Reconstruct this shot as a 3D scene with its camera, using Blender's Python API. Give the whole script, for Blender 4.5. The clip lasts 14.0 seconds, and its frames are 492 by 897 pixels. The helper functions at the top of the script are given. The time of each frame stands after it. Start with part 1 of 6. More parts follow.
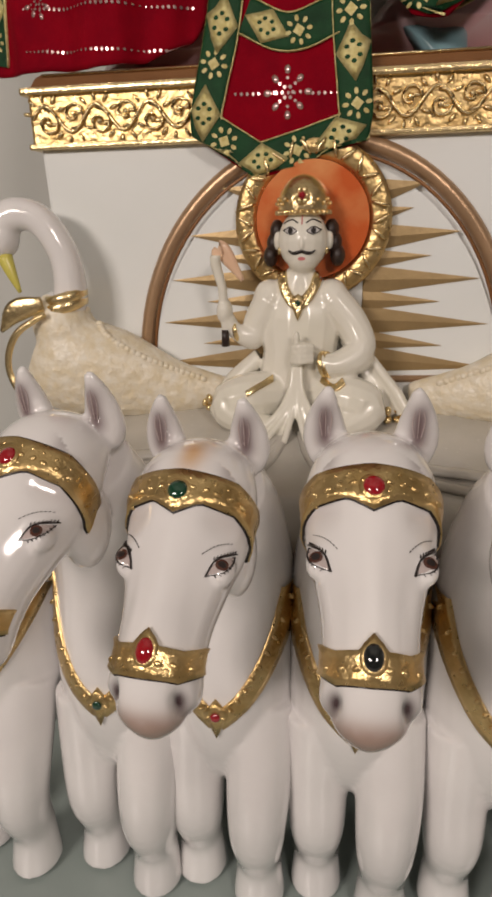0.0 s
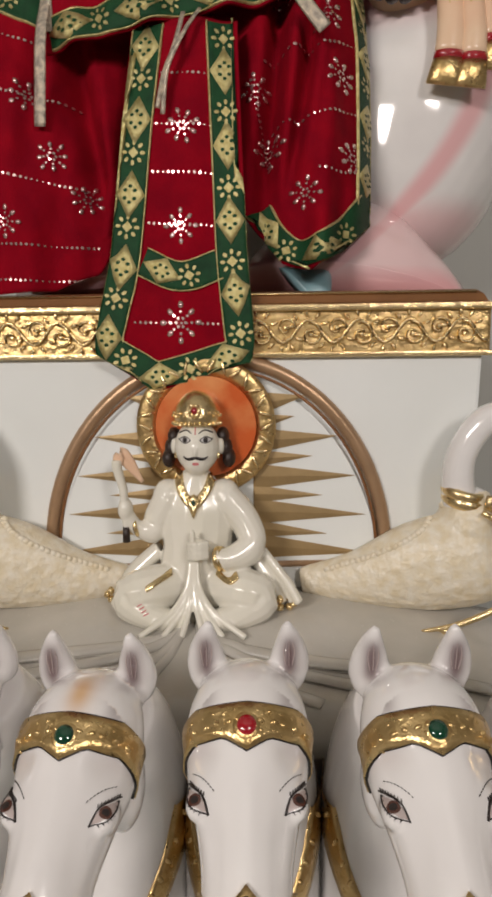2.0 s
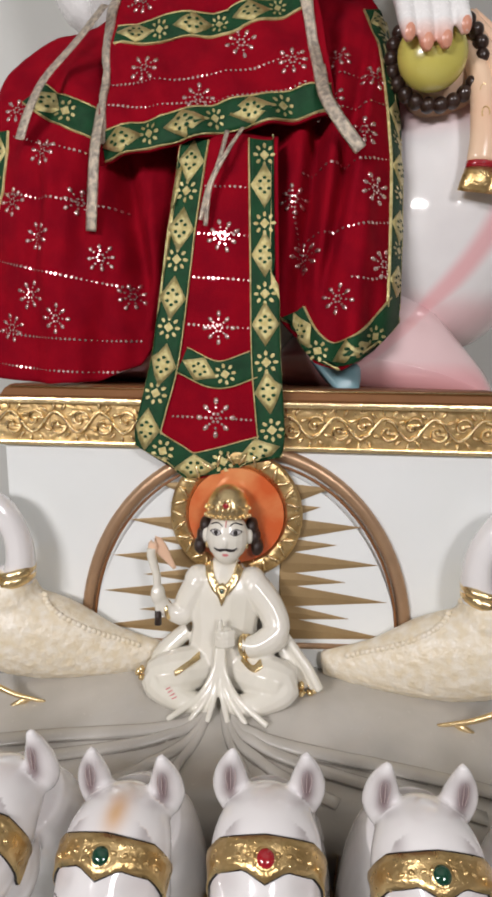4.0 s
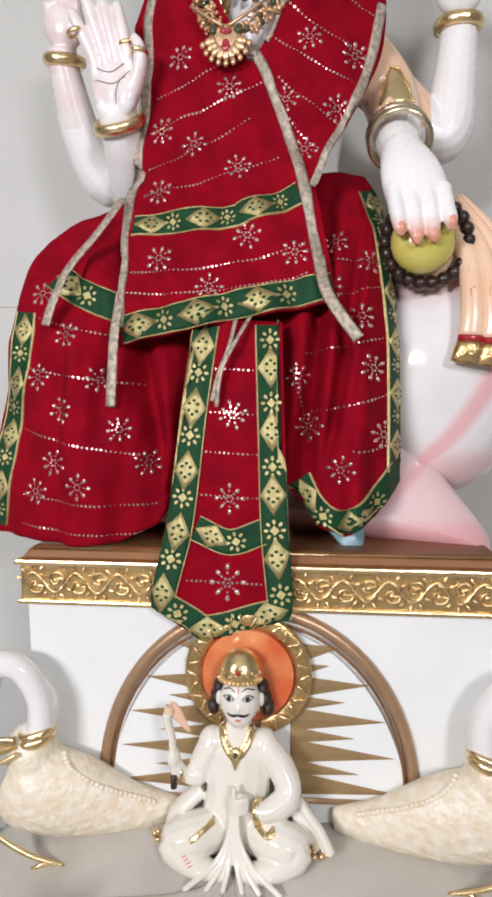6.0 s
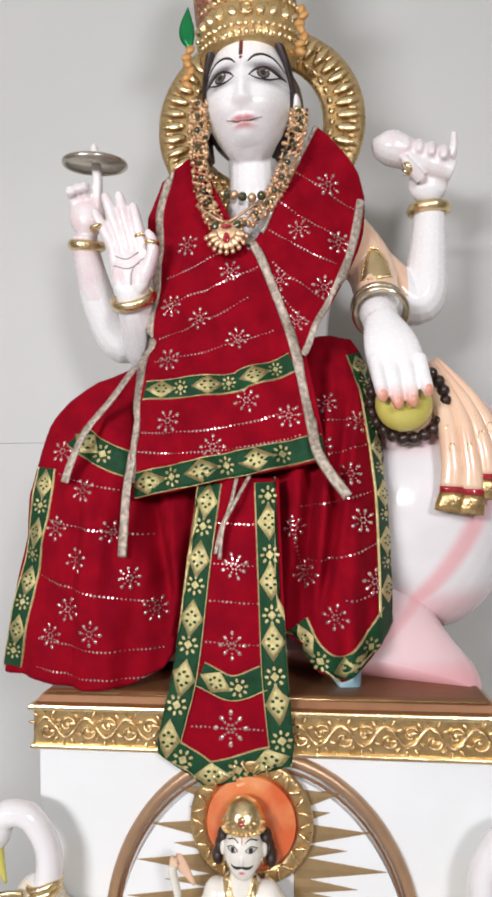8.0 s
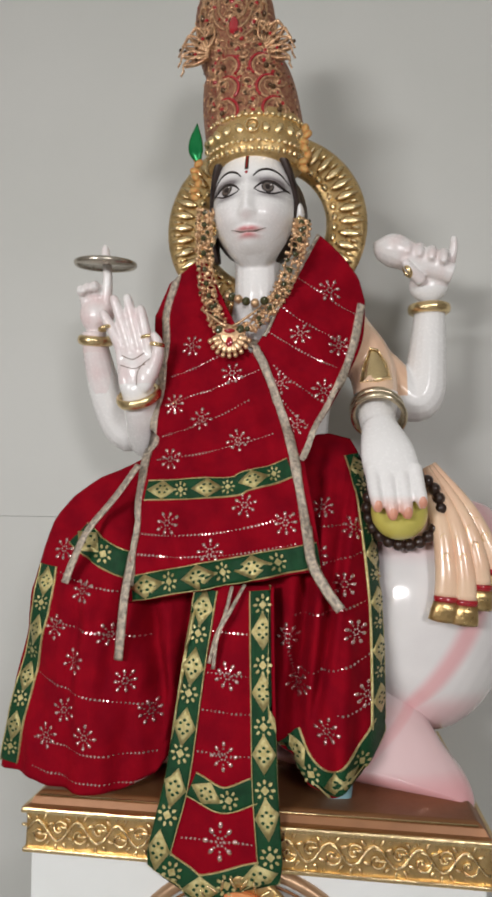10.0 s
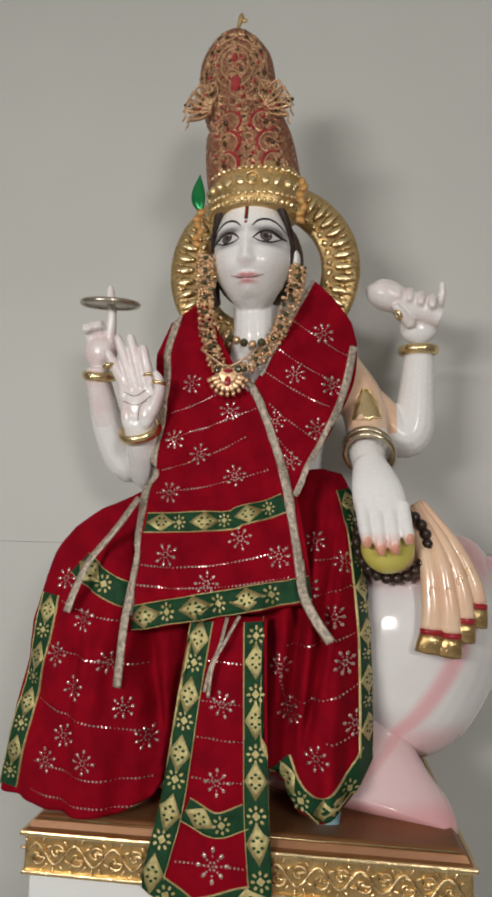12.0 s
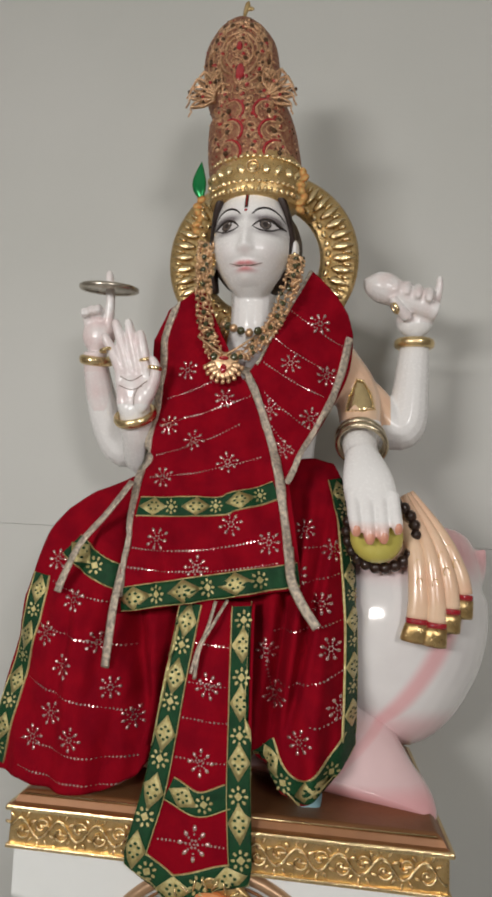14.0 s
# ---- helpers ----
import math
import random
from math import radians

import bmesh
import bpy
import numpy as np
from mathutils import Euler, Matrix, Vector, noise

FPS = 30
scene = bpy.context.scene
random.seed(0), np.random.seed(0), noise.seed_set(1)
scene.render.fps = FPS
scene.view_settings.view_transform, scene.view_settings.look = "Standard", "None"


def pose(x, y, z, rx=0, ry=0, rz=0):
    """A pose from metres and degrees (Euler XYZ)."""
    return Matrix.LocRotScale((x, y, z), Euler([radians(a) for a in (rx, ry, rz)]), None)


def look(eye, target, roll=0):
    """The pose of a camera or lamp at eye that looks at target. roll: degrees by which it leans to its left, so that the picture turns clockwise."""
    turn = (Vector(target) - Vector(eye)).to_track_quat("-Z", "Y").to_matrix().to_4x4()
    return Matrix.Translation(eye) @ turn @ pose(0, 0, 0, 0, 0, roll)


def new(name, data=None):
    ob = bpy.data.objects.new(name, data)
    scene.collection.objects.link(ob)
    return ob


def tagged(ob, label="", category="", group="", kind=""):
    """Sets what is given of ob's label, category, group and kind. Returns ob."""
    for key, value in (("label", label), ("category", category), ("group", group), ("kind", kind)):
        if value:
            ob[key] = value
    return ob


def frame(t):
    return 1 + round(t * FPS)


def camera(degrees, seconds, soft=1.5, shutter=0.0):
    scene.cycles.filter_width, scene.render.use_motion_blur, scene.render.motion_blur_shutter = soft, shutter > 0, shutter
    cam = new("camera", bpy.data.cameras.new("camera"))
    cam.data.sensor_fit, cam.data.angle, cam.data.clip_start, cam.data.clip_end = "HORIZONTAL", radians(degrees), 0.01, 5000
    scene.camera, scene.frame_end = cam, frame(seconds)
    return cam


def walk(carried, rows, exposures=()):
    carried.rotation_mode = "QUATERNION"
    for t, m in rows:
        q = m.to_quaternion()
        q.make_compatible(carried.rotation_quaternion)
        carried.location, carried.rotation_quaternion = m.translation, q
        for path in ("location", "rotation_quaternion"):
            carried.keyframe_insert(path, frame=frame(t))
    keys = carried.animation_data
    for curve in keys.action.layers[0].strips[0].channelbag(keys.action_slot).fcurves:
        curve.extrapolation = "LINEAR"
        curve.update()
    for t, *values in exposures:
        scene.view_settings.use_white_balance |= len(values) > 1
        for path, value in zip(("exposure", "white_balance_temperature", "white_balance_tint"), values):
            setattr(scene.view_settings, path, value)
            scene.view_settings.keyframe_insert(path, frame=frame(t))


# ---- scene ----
from mathutils.bvhtree import BVHTree

cam = camera(43.1, 14.0, soft=3.2)
PATH = [
    (0, (0.032, -0.701, 0.861), (-0.283, 1.157, 0.191), -1.2),
    (0.5, (0.046, -0.696, 0.872), (-0.105, 1.2, 0.253), -0.5),
    (1, (0.047, -0.697, 0.892), (0.039, 1.225, 0.337), 1.3),
    (1.5, (0.061, -0.704, 0.914), (0.122, 1.249, 0.486), 0.8),
    (2, (0.062, -0.726, 0.944), (-0.01, 1.252, 0.656), -0.6),
    (2.5, (0.06, -0.727, 0.948), (-0.047, 1.253, 0.692), 0.1),
    (2.7, (0.062, -0.731, 0.954), (-0.053, 1.248, 0.687), 0.5),
    (4.8, (0.06, -0.766, 1.12), (-0.113, 1.21, 0.865), 0.7),
    (5, (0.056, -0.772, 1.137), (-0.075, 1.209, 0.901), 1.0),
    (5.5, (0.059, -0.779, 1.174), (-0.084, 1.207, 0.996), 0.4),
    (6, (0.062, -0.781, 1.201), (-0.132, 1.206, 1.078), 0.1),
    (6.5, (0.065, -0.793, 1.232), (-0.139, 1.195, 1.166), -0.1),
    (7, (0.069, -0.813, 1.245), (-0.144, 1.175, 1.242), 0.0),
    (7.5, (0.059, -0.833, 1.264), (-0.119, 1.158, 1.334), -0.3),
    (8, (0.077, -0.855, 1.29), (-0.134, 1.128, 1.442), -0.5),
    (8.2, (0.06, -0.867, 1.302), (-0.12, 1.119, 1.454), 0.1),
    (10.3, (0.107, -0.892, 1.427), (-0.153, 1.074, 1.694), 0.9),
    (10.5, (0.106, -0.905, 1.436), (-0.13, 1.061, 1.722), 1.4),
    (11, (0.111, -0.91, 1.434), (-0.116, 1.056, 1.723), 1.1),
    (11.5, (0.108, -0.933, 1.441), (-0.085, 1.037, 1.732), 1.2),
    (12, (0.108, -0.934, 1.433), (-0.132, 1.031, 1.716), 1.5),
    (12.5, (0.107, -0.926, 1.432), (-0.068, 1.044, 1.728), 2.1),
    (13, (0.114, -0.925, 1.431), (-0.113, 1.041, 1.717), 1.7),
    (13.5, (0.114, -0.928, 1.424), (-0.118, 1.04, 1.697), 1.9),
    (14, (0.119, -0.94, 1.421), (-0.118, 1.029, 1.685), 3.1),
]
walk(cam, [(t, look(eye, target, roll)) for t, eye, target, roll in PATH],
     [(0.0, -0.37, 6850, 18), (1.5, -0.31, 6700, 16), (2.5, -0.10, 6350, 14), (5.0, 0.25, 5950, 16), (6.5, 0.46, 5850, 16), (8.0, 0.48, 5850, 16), (10.5, -0.08, 6100, 12), (12.5, -0.17, 6200, 12), (14.0, -0.16, 6200, 12)])

# ---- world and lamps ----
world = bpy.data.worlds.new("room_air")
scene.world = world
world.use_nodes = True
world.node_tree.nodes["Background"].inputs[0].default_value = (0.9, 0.95, 1.0, 1)
world.node_tree.nodes["Background"].inputs[1].default_value = 0.02


def lamp(name, place, target, size, watts, colour):
    data = bpy.data.lights.new(name, "AREA")
    data.shape, data.size, data.size_y, data.energy, data.color = "RECTANGLE", size[0], size[1], watts, colour
    ob = new(name, data)
    ob.matrix_world = look(place, target)
    return ob


# two unseen lamps, set low to brighten undersides and fit the wall shadows
lamp("left_front_lamp", (-1.15, -2.35, 1.80), (0.1, 0.1, 1.0), (0.8, 0.3), 40, (1.0, 0.95, 0.87))
lamp("right_front_lamp", (1.0, -2.45, 2.0), (0.1, 0.0, 1.2), (0.45, 0.45), 23.5, (1.0, 0.95, 0.88))

# ---- materials ----


def material(name, colour, rough=0.5, metal=0.0, vary=0.12, scale=18.0, bump=0.1, bump_scale=220.0, second=None, coat=0.0, sheen=0.0, sub=0.0, spec=0.5):
    """A principled surface with large stains, fine grain and a small relief."""
    m = bpy.data.materials.new(name)
    m.use_nodes = True
    nodes, links = m.node_tree.nodes, m.node_tree.links
    bsdf = nodes["Principled BSDF"]
    coord = nodes.new("ShaderNodeTexCoord")
    big = nodes.new("ShaderNodeTexNoise")
    big.inputs["Scale"].default_value, big.inputs["Detail"].default_value = scale, 6
    fine = nodes.new("ShaderNodeTexNoise")
    fine.inputs["Scale"].default_value, fine.inputs["Detail"].default_value = bump_scale, 4
    mix = nodes.new("ShaderNodeMix")
    mix.data_type = "RGBA"
    c2 = second or tuple(c * (1 - vary) for c in colour)
    mix.inputs[6].default_value, mix.inputs[7].default_value = (*colour, 1), (*c2, 1)
    ramp = nodes.new("ShaderNodeMapRange")
    ramp.inputs[1].default_value, ramp.inputs[2].default_value = 0.35, 0.68
    links.new(coord.outputs["Object"], big.inputs["Vector"])
    links.new(coord.outputs["Object"], fine.inputs["Vector"])
    links.new(big.outputs["Fac"], ramp.inputs[0])
    links.new(ramp.outputs[0], mix.inputs[0])
    links.new(mix.outputs[2], bsdf.inputs["Base Color"])
    rr = nodes.new("ShaderNodeMapRange")
    rr.inputs[3].default_value, rr.inputs[4].default_value = rough * 0.85, min(1, rough * 1.2)
    links.new(fine.outputs["Fac"], rr.inputs[0])
    links.new(rr.outputs[0], bsdf.inputs["Roughness"])
    bsdf.inputs["Metallic"].default_value = metal
    bsdf.inputs["Coat Weight"].default_value = coat
    bsdf.inputs["Coat Roughness"].default_value = 0.06
    bsdf.inputs["Sheen Weight"].default_value = sheen
    bsdf.inputs["Specular IOR Level"].default_value = spec
    if sub:
        bsdf.inputs["Subsurface Weight"].default_value = sub
        bsdf.inputs["Subsurface Radius"].default_value = (0.006, 0.004, 0.003)
    if bump:
        bn = nodes.new("ShaderNodeBump")
        bn.inputs["Strength"].default_value, bn.inputs["Distance"].default_value = bump, 0.002
        links.new(fine.outputs["Fac"], bn.inputs["Height"])
        links.new(bn.outputs[0], bsdf.inputs["Normal"])
    return m


MARBLE = material("polished_white_marble", (0.84, 0.82, 0.81), 0.12, vary=0.06, scale=9, bump=0.02, coat=0.9, second=(0.75, 0.725, 0.72))
BLOCK = material("white_marble_block", (0.82, 0.84, 0.83), 0.22, vary=0.06, scale=5, bump=0.02, coat=0.2, second=(0.77, 0.79, 0.77))
CREAM = material("cream_painted_marble", (0.72, 0.62, 0.44), 0.32, scale=90, bump=0.9, bump_scale=150, second=(0.80, 0.74, 0.62))
SHELF = material("aged_grey_marble", (0.50, 0.475, 0.43), 0.25, scale=11, bump=0.05, second=(0.60, 0.57, 0.52), coat=0.3)
GOLD = material("gold_leaf_paint", (0.74, 0.54, 0.26), 0.28, 0.9, scale=60, bump=0.6, bump_scale=180, second=(0.55, 0.37, 0.15))
GOLD_BRIGHT = material("polished_gold", (0.90, 0.70, 0.38), 0.24, 1.0, scale=60, bump=0.35, bump_scale=300)
ROSE_GOLD = material("rose_gold_paint", (0.50, 0.32, 0.19), 0.34, 0.6, scale=40, bump=0.2)
BRONZE = material("brown_gold_top", (0.20, 0.085, 0.03), 0.4, 0.35, scale=14, bump=0.1, second=(0.27, 0.12, 0.045))
RED = material("crimson_velvet", (0.26, 0.002, 0.010), 0.85, scale=30, bump=0.25, bump_scale=500, second=(0.19, 0.0015, 0.009), sheen=0.0, spec=0.06)
GREEN = material("green_brocade", (0.006, 0.058, 0.018), 0.6, scale=60, bump=0.4, bump_scale=900, second=(0.004, 0.036, 0.012), spec=0.25)
BRAID = material("gold_thread_motif", (0.62, 0.55, 0.27), 0.38, 0.7, scale=200, bump=0.5, bump_scale=900, second=(0.45, 0.36, 0.13))
SILVER = material("silver_gota_ribbon", (0.70, 0.60, 0.47), 0.36, 0.65, scale=160, bump=0.7, bump_scale=900, second=(0.3, 0.26, 0.22))
SEQUIN = material("pink_silver_sequin", (0.80, 0.55, 0.52), 0.25, 0.85, scale=300, bump=0.0, second=(0.7, 0.45, 0.45))
PINK = material("pink_painted_marble", (0.8, 0.42, 0.44), 0.2, scale=9, bump=0.02, second=(0.8, 0.55, 0.55), coat=0.4)
PEACH = material("peach_painted_marble", (0.8, 0.58, 0.4), 0.22, scale=20, bump=0.02, second=(0.78, 0.5, 0.34), coat=0.3)
YELLOW = material("yellow_painted_marble", (0.62, 0.55, 0.12), 0.25, scale=20, bump=0.02, coat=0.3)
DARK = material("dark_brown_beads", (0.035, 0.017, 0.012), 0.3, scale=60, bump=0.05, coat=0.2)
BLACK = material("black_paint", (0.02, 0.013, 0.012), 0.35, bump=0.0)
HAIR = material("dark_brown_hair_paint", (0.030, 0.016, 0.012), 0.45, bump=0.3, bump_scale=90)
GREY_LINE = material("soft_grey_brown_paint", (0.2, 0.13, 0.1), 0.4, bump=0.0)
IRIS = material("brown_iris_paint", (0.09, 0.035, 0.025), 0.2, bump=0.0, coat=0.5)
LID = material("mauve_shadow_paint", (0.45, 0.36, 0.35), 0.35, bump=0.0)
LIP = material("rose_lip_paint", (0.62, 0.2, 0.2), 0.3, bump=0.0)
BLUSH = material("mauve_inner_ear_paint", (0.4, 0.27, 0.27), 0.4, scale=80, bump=0.0, second=(0.55, 0.42, 0.42))
TAN = material("tan_muzzle_paint", (0.36, 0.22, 0.16), 0.2, scale=60, bump=0.0, second=(0.52, 0.37, 0.30), coat=0.4)
RUBY = material("red_stone", (0.35, 0.008, 0.015), 0.08, bump=0.0, coat=1.0)
EMERALD = material("dark_green_stone", (0.004, 0.05, 0.025), 0.08, bump=0.0, coat=1.0)
ONYX = material("black_stone", (0.01, 0.012, 0.012), 0.08, bump=0.0, coat=1.0)
ORANGE = material("orange_painted_halo", (0.62, 0.12, 0.03), 0.2, scale=16, bump=0.02, second=(0.80, 0.36, 0.14), coat=0.6)
FEATHER = material("green_foil_feather", (0.01, 0.22, 0.06), 0.25, 0.5, bump=0.1)
COPPER = material("copper_beaded_brocade", (0.42, 0.22, 0.12), 0.42, 0.6, scale=150, bump=0.9, bump_scale=500, second=(0.20, 0.05, 0.03))
THREAD = material("antique_copper_gold_thread", (0.80, 0.54, 0.33), 0.28, 0.9, scale=200, bump=0.6, bump_scale=700, second=(0.48, 0.27, 0.14))
TASSEL = material("orange_gold_tassel_thread", (0.62, 0.24, 0.06), 0.45, 0.3, scale=200, bump=0.6, bump_scale=600, second=(0.50, 0.36, 0.12))
WALL = material("pale_grey_green_wall", (0.60, 0.60, 0.57), 0.55, scale=1.5, bump=0.06, bump_scale=120, second=(0.56, 0.565, 0.53))
SILVER_GOLD = material("worn_silver_gilt", (0.72, 0.62, 0.44), 0.25, 1.0, scale=60, bump=0.3, second=(0.5, 0.42, 0.3))
FLOOR = material("pale_stone_floor", (0.5, 0.48, 0.45), 0.3, scale=4, bump=0.03)
RAY_GOLD = material("brown_gold_ray_paint", (0.42, 0.29, 0.14), 0.36, 0.5, scale=40, bump=0.15)
FOLD_SHADE = material("grey_fold_shade", (0.32, 0.29, 0.25), 0.4, bump=0.0)
STATUE = material("softly_polished_marble", (0.84, 0.83, 0.815), 0.26, scale=9, bump=0.02, coat=0.15, second=(0.80, 0.785, 0.77))
IVORY = material("ivory_marble", (0.80, 0.77, 0.69), 0.18, scale=14, bump=0.02, second=(0.74, 0.71, 0.61), coat=0.4)
EYE_WHITE = material("soft_eye_paint", (0.50, 0.42, 0.40), 0.2, bump=0.0, coat=0.4)
GREY_IRIS = material("grey_brown_iris_paint", (0.13, 0.105, 0.09), 0.2, bump=0.0, coat=0.5)
EYE_BRIGHT = material("pale_eye_paint", (0.66, 0.63, 0.62), 0.2, bump=0.0, coat=0.4)
NAIL = material("coral_nail_paint", (0.72, 0.33, 0.22), 0.3, bump=0.0)
FAR_WALL = material("dark_unseen_wall", (0.26, 0.24, 0.21), 0.6, scale=2, bump=0.05)
LEDGE = material("pale_green_stone", (0.34, 0.40, 0.38), 0.3, scale=6, bump=0.03)
TEAL = material("teal_paint", (0.22, 0.38, 0.42), 0.3, bump=0.0)



def petal_material():
    """White marble blushed with pink along its rim and one flowing stripe."""
    m = MARBLE.copy()
    m.name = "pink_blushed_marble"
    nodes, links = m.node_tree.nodes, m.node_tree.links
    bsdf = nodes["Principled BSDF"]
    old = bsdf.inputs["Base Color"].links[0].from_socket
    co = nodes.new("ShaderNodeTexCoord")
    xyz = nodes.new("ShaderNodeSeparateXYZ")
    links.new(co.outputs["Object"], xyz.inputs[0])

    def calc(op, a, b):
        n = nodes.new("ShaderNodeMath")
        n.operation = op
        for i, v in enumerate((a, b)):
            if isinstance(v, (int, float)):
                n.inputs[i].default_value = v
            else:
                links.new(v, n.inputs[i])
        return n.outputs[0]

    def soft(v, lo, hi):
        n = nodes.new("ShaderNodeMapRange")
        n.interpolation_type = "SMOOTHSTEP"
        n.inputs[1].default_value, n.inputs[2].default_value = lo, hi
        links.new(v, n.inputs[0])
        return n.outputs[0]

    z = calc("SUBTRACT", xyz.outputs[2], 1.30)
    curve = calc("SUBTRACT", calc("ADD", calc("MULTIPLY", z, 0.25), 0.338), calc("MULTIPLY", calc("MULTIPLY", z, z), 2.2))
    gap = calc("ABSOLUTE", calc("SUBTRACT", xyz.outputs[0], curve), 0)
    stripe = calc("SUBTRACT", 1.0, soft(gap, 0.004, 0.028))
    rim = soft(xyz.outputs[2], 1.335, 1.40)
    foot = calc("SUBTRACT", 1.0, soft(xyz.outputs[2], 1.03, 1.09))
    neck = calc("MULTIPLY", calc("SUBTRACT", 1.0, soft(xyz.outputs[2], 1.12, 1.16)), 0.6)
    every = calc("MAXIMUM", calc("MULTIPLY", calc("MAXIMUM", stripe, rim), 0.75), calc("MULTIPLY", calc("MAXIMUM", foot, neck), 0.85))
    mix = nodes.new("ShaderNodeMix")
    mix.data_type = "RGBA"
    mix.inputs[7].default_value = (0.78, 0.36, 0.38, 1)
    links.new(every, mix.inputs[0])
    links.new(old, mix.inputs[6])
    links.new(mix.outputs[2], bsdf.inputs["Base Color"])
    return m


PETAL = petal_material()


def hand_painted(base, name):
    """A copy of a surface that takes soft paint from the mesh's own tint."""
    m = base.copy()
    m.name = name
    nodes, links = m.node_tree.nodes, m.node_tree.links
    bsdf = nodes["Principled BSDF"]
    old = bsdf.inputs["Base Color"].links[0].from_socket
    tint = nodes.new("ShaderNodeAttribute")
    tint.attribute_name = "tint"
    mix = nodes.new("ShaderNodeMix")
    mix.data_type = "RGBA"
    links.new(tint.outputs["Alpha"], mix.inputs[0])
    links.new(old, mix.inputs[6])
    links.new(tint.outputs["Color"], mix.inputs[7])
    links.new(mix.outputs[2], bsdf.inputs["Base Color"])
    return m


HORSE_MARBLE = hand_painted(MARBLE, "hand_painted_marble")
STATUE_MARBLE = hand_painted(STATUE, "hand_painted_statue_marble")


def bump_at(u, w, spots):
    """Sum of soft swellings (height, centre u, centre w, spread u, spread w)."""
    return sum(h * math.exp(-((u - a) / p) ** 2 - ((w - b) / q) ** 2) for h, a, b, p, q in spots)


def tint_layer(bm):
    """An empty coat of tint on every vertex."""
    lay = bm.verts.layers.float_color.new("tint")
    for v in bm.verts:
        v[lay] = (0.0, 0.0, 0.0, 0.0)
    return lay


def dab(v, lay, colour, amount):
    """Lays soft paint over what the vertex already carries."""
    old = v[lay]
    a = max(0.0, min(1.0, amount))
    if a <= old[3] * 0.3:
        return
    keep = old[3] * (1 - a)
    tot = max(a + keep, 1e-6)
    v[lay] = (*((colour[i] * a + old[i] * keep) / tot for i in range(3)), min(1.0, tot))

# ---- building helpers ----


def mesh_of(bm, name, mats, smooth=True):
    me = bpy.data.meshes.new(name)
    bm.normal_update()
    bm.to_mesh(me)
    bm.free()
    for m in mats if isinstance(mats, (list, tuple)) else [mats]:
        me.materials.append(m)
    if smooth:
        me.shade_smooth()
    return me


def part(name, bm, mat, parent, label="", smooth=True, kind=""):
    ob = new(name, mesh_of(bm, name, mat, smooth))
    ob.parent = parent
    return tagged(ob, label, kind=kind)


def solo(name, bm, mat, label, category, group="", kind="", smooth=True):
    return tagged(new(name, mesh_of(bm, name, mat, smooth)), label, category, group, kind)


def empty(name, label, category, place=(0, 0, 0), group=""):
    ob = new(name)
    ob.location = place
    ob.empty_display_size = 0.05
    return tagged(ob, label, category, group)


def box(bm, lo, hi, bevel=0.0, mat=0):
    res = bmesh.ops.create_cube(bm, size=1)
    for v in res["verts"]:
        v.co = Vector([lo[i] + (v.co[i] + 0.5) * (hi[i] - lo[i]) for i in range(3)])
    faces = list({f for v in res["verts"] for f in v.link_faces})
    if bevel:
        edges = list({e for v in res["verts"] for e in v.link_edges})
        faces = bmesh.ops.bevel(bm, geom=edges, offset=bevel, segments=2, affect="EDGES", profile=0.6)["faces"]
    for f in faces:
        f.material_index = mat


def ball(bm, c, r, rot=(0, 0, 0), mat=0, seg=18, ring=10):
    """An ellipsoid; verts are added by hand, which stays quick in a large mesh."""
    r = (r, r, r) if isinstance(r, (int, float)) else r
    m = Matrix.Translation(c) @ pose(0, 0, 0, *rot) @ Matrix.Diagonal((*r, 1))
    put = bm.verts.new
    north, south = put(m @ Vector((0, 0, 1))), put(m @ Vector((0, 0, -1)))
    rows = []
    for j in range(1, ring):
        t = math.pi * j / ring
        rows.append([put(m @ Vector((math.sin(t) * math.cos(2 * math.pi * i / seg), math.sin(t) * math.sin(2 * math.pi * i / seg), math.cos(t)))) for i in range(seg)])
    for i in range(seg):
        k = (i + 1) % seg
        made = [bm.faces.new((north, rows[0][i], rows[0][k])), bm.faces.new((south, rows[-1][k], rows[-1][i]))]
        made += [bm.faces.new((p[i], q[i], q[k], p[k])) for p, q in zip(rows, rows[1:])]
        for f in made:
            f.material_index = mat


def smooth_path(pts, n):
    """Catmull-Rom through pts (tuples of any length), n steps a span."""
    p = [np.array(q, float) for q in pts]
    p = [2 * p[0] - p[1]] + p + [2 * p[-1] - p[-2]]
    out = []
    for i in range(1, len(p) - 2):
        a, b, c, d = p[i - 1:i + 3]
        for k in range(n):
            t = k / n
            out.append(0.5 * (2 * b + (c - a) * t + (2 * a - 5 * b + 4 * c - d) * t * t + (3 * b - a - 3 * c + d) * t ** 3))
    out.append(p[-2])
    return out


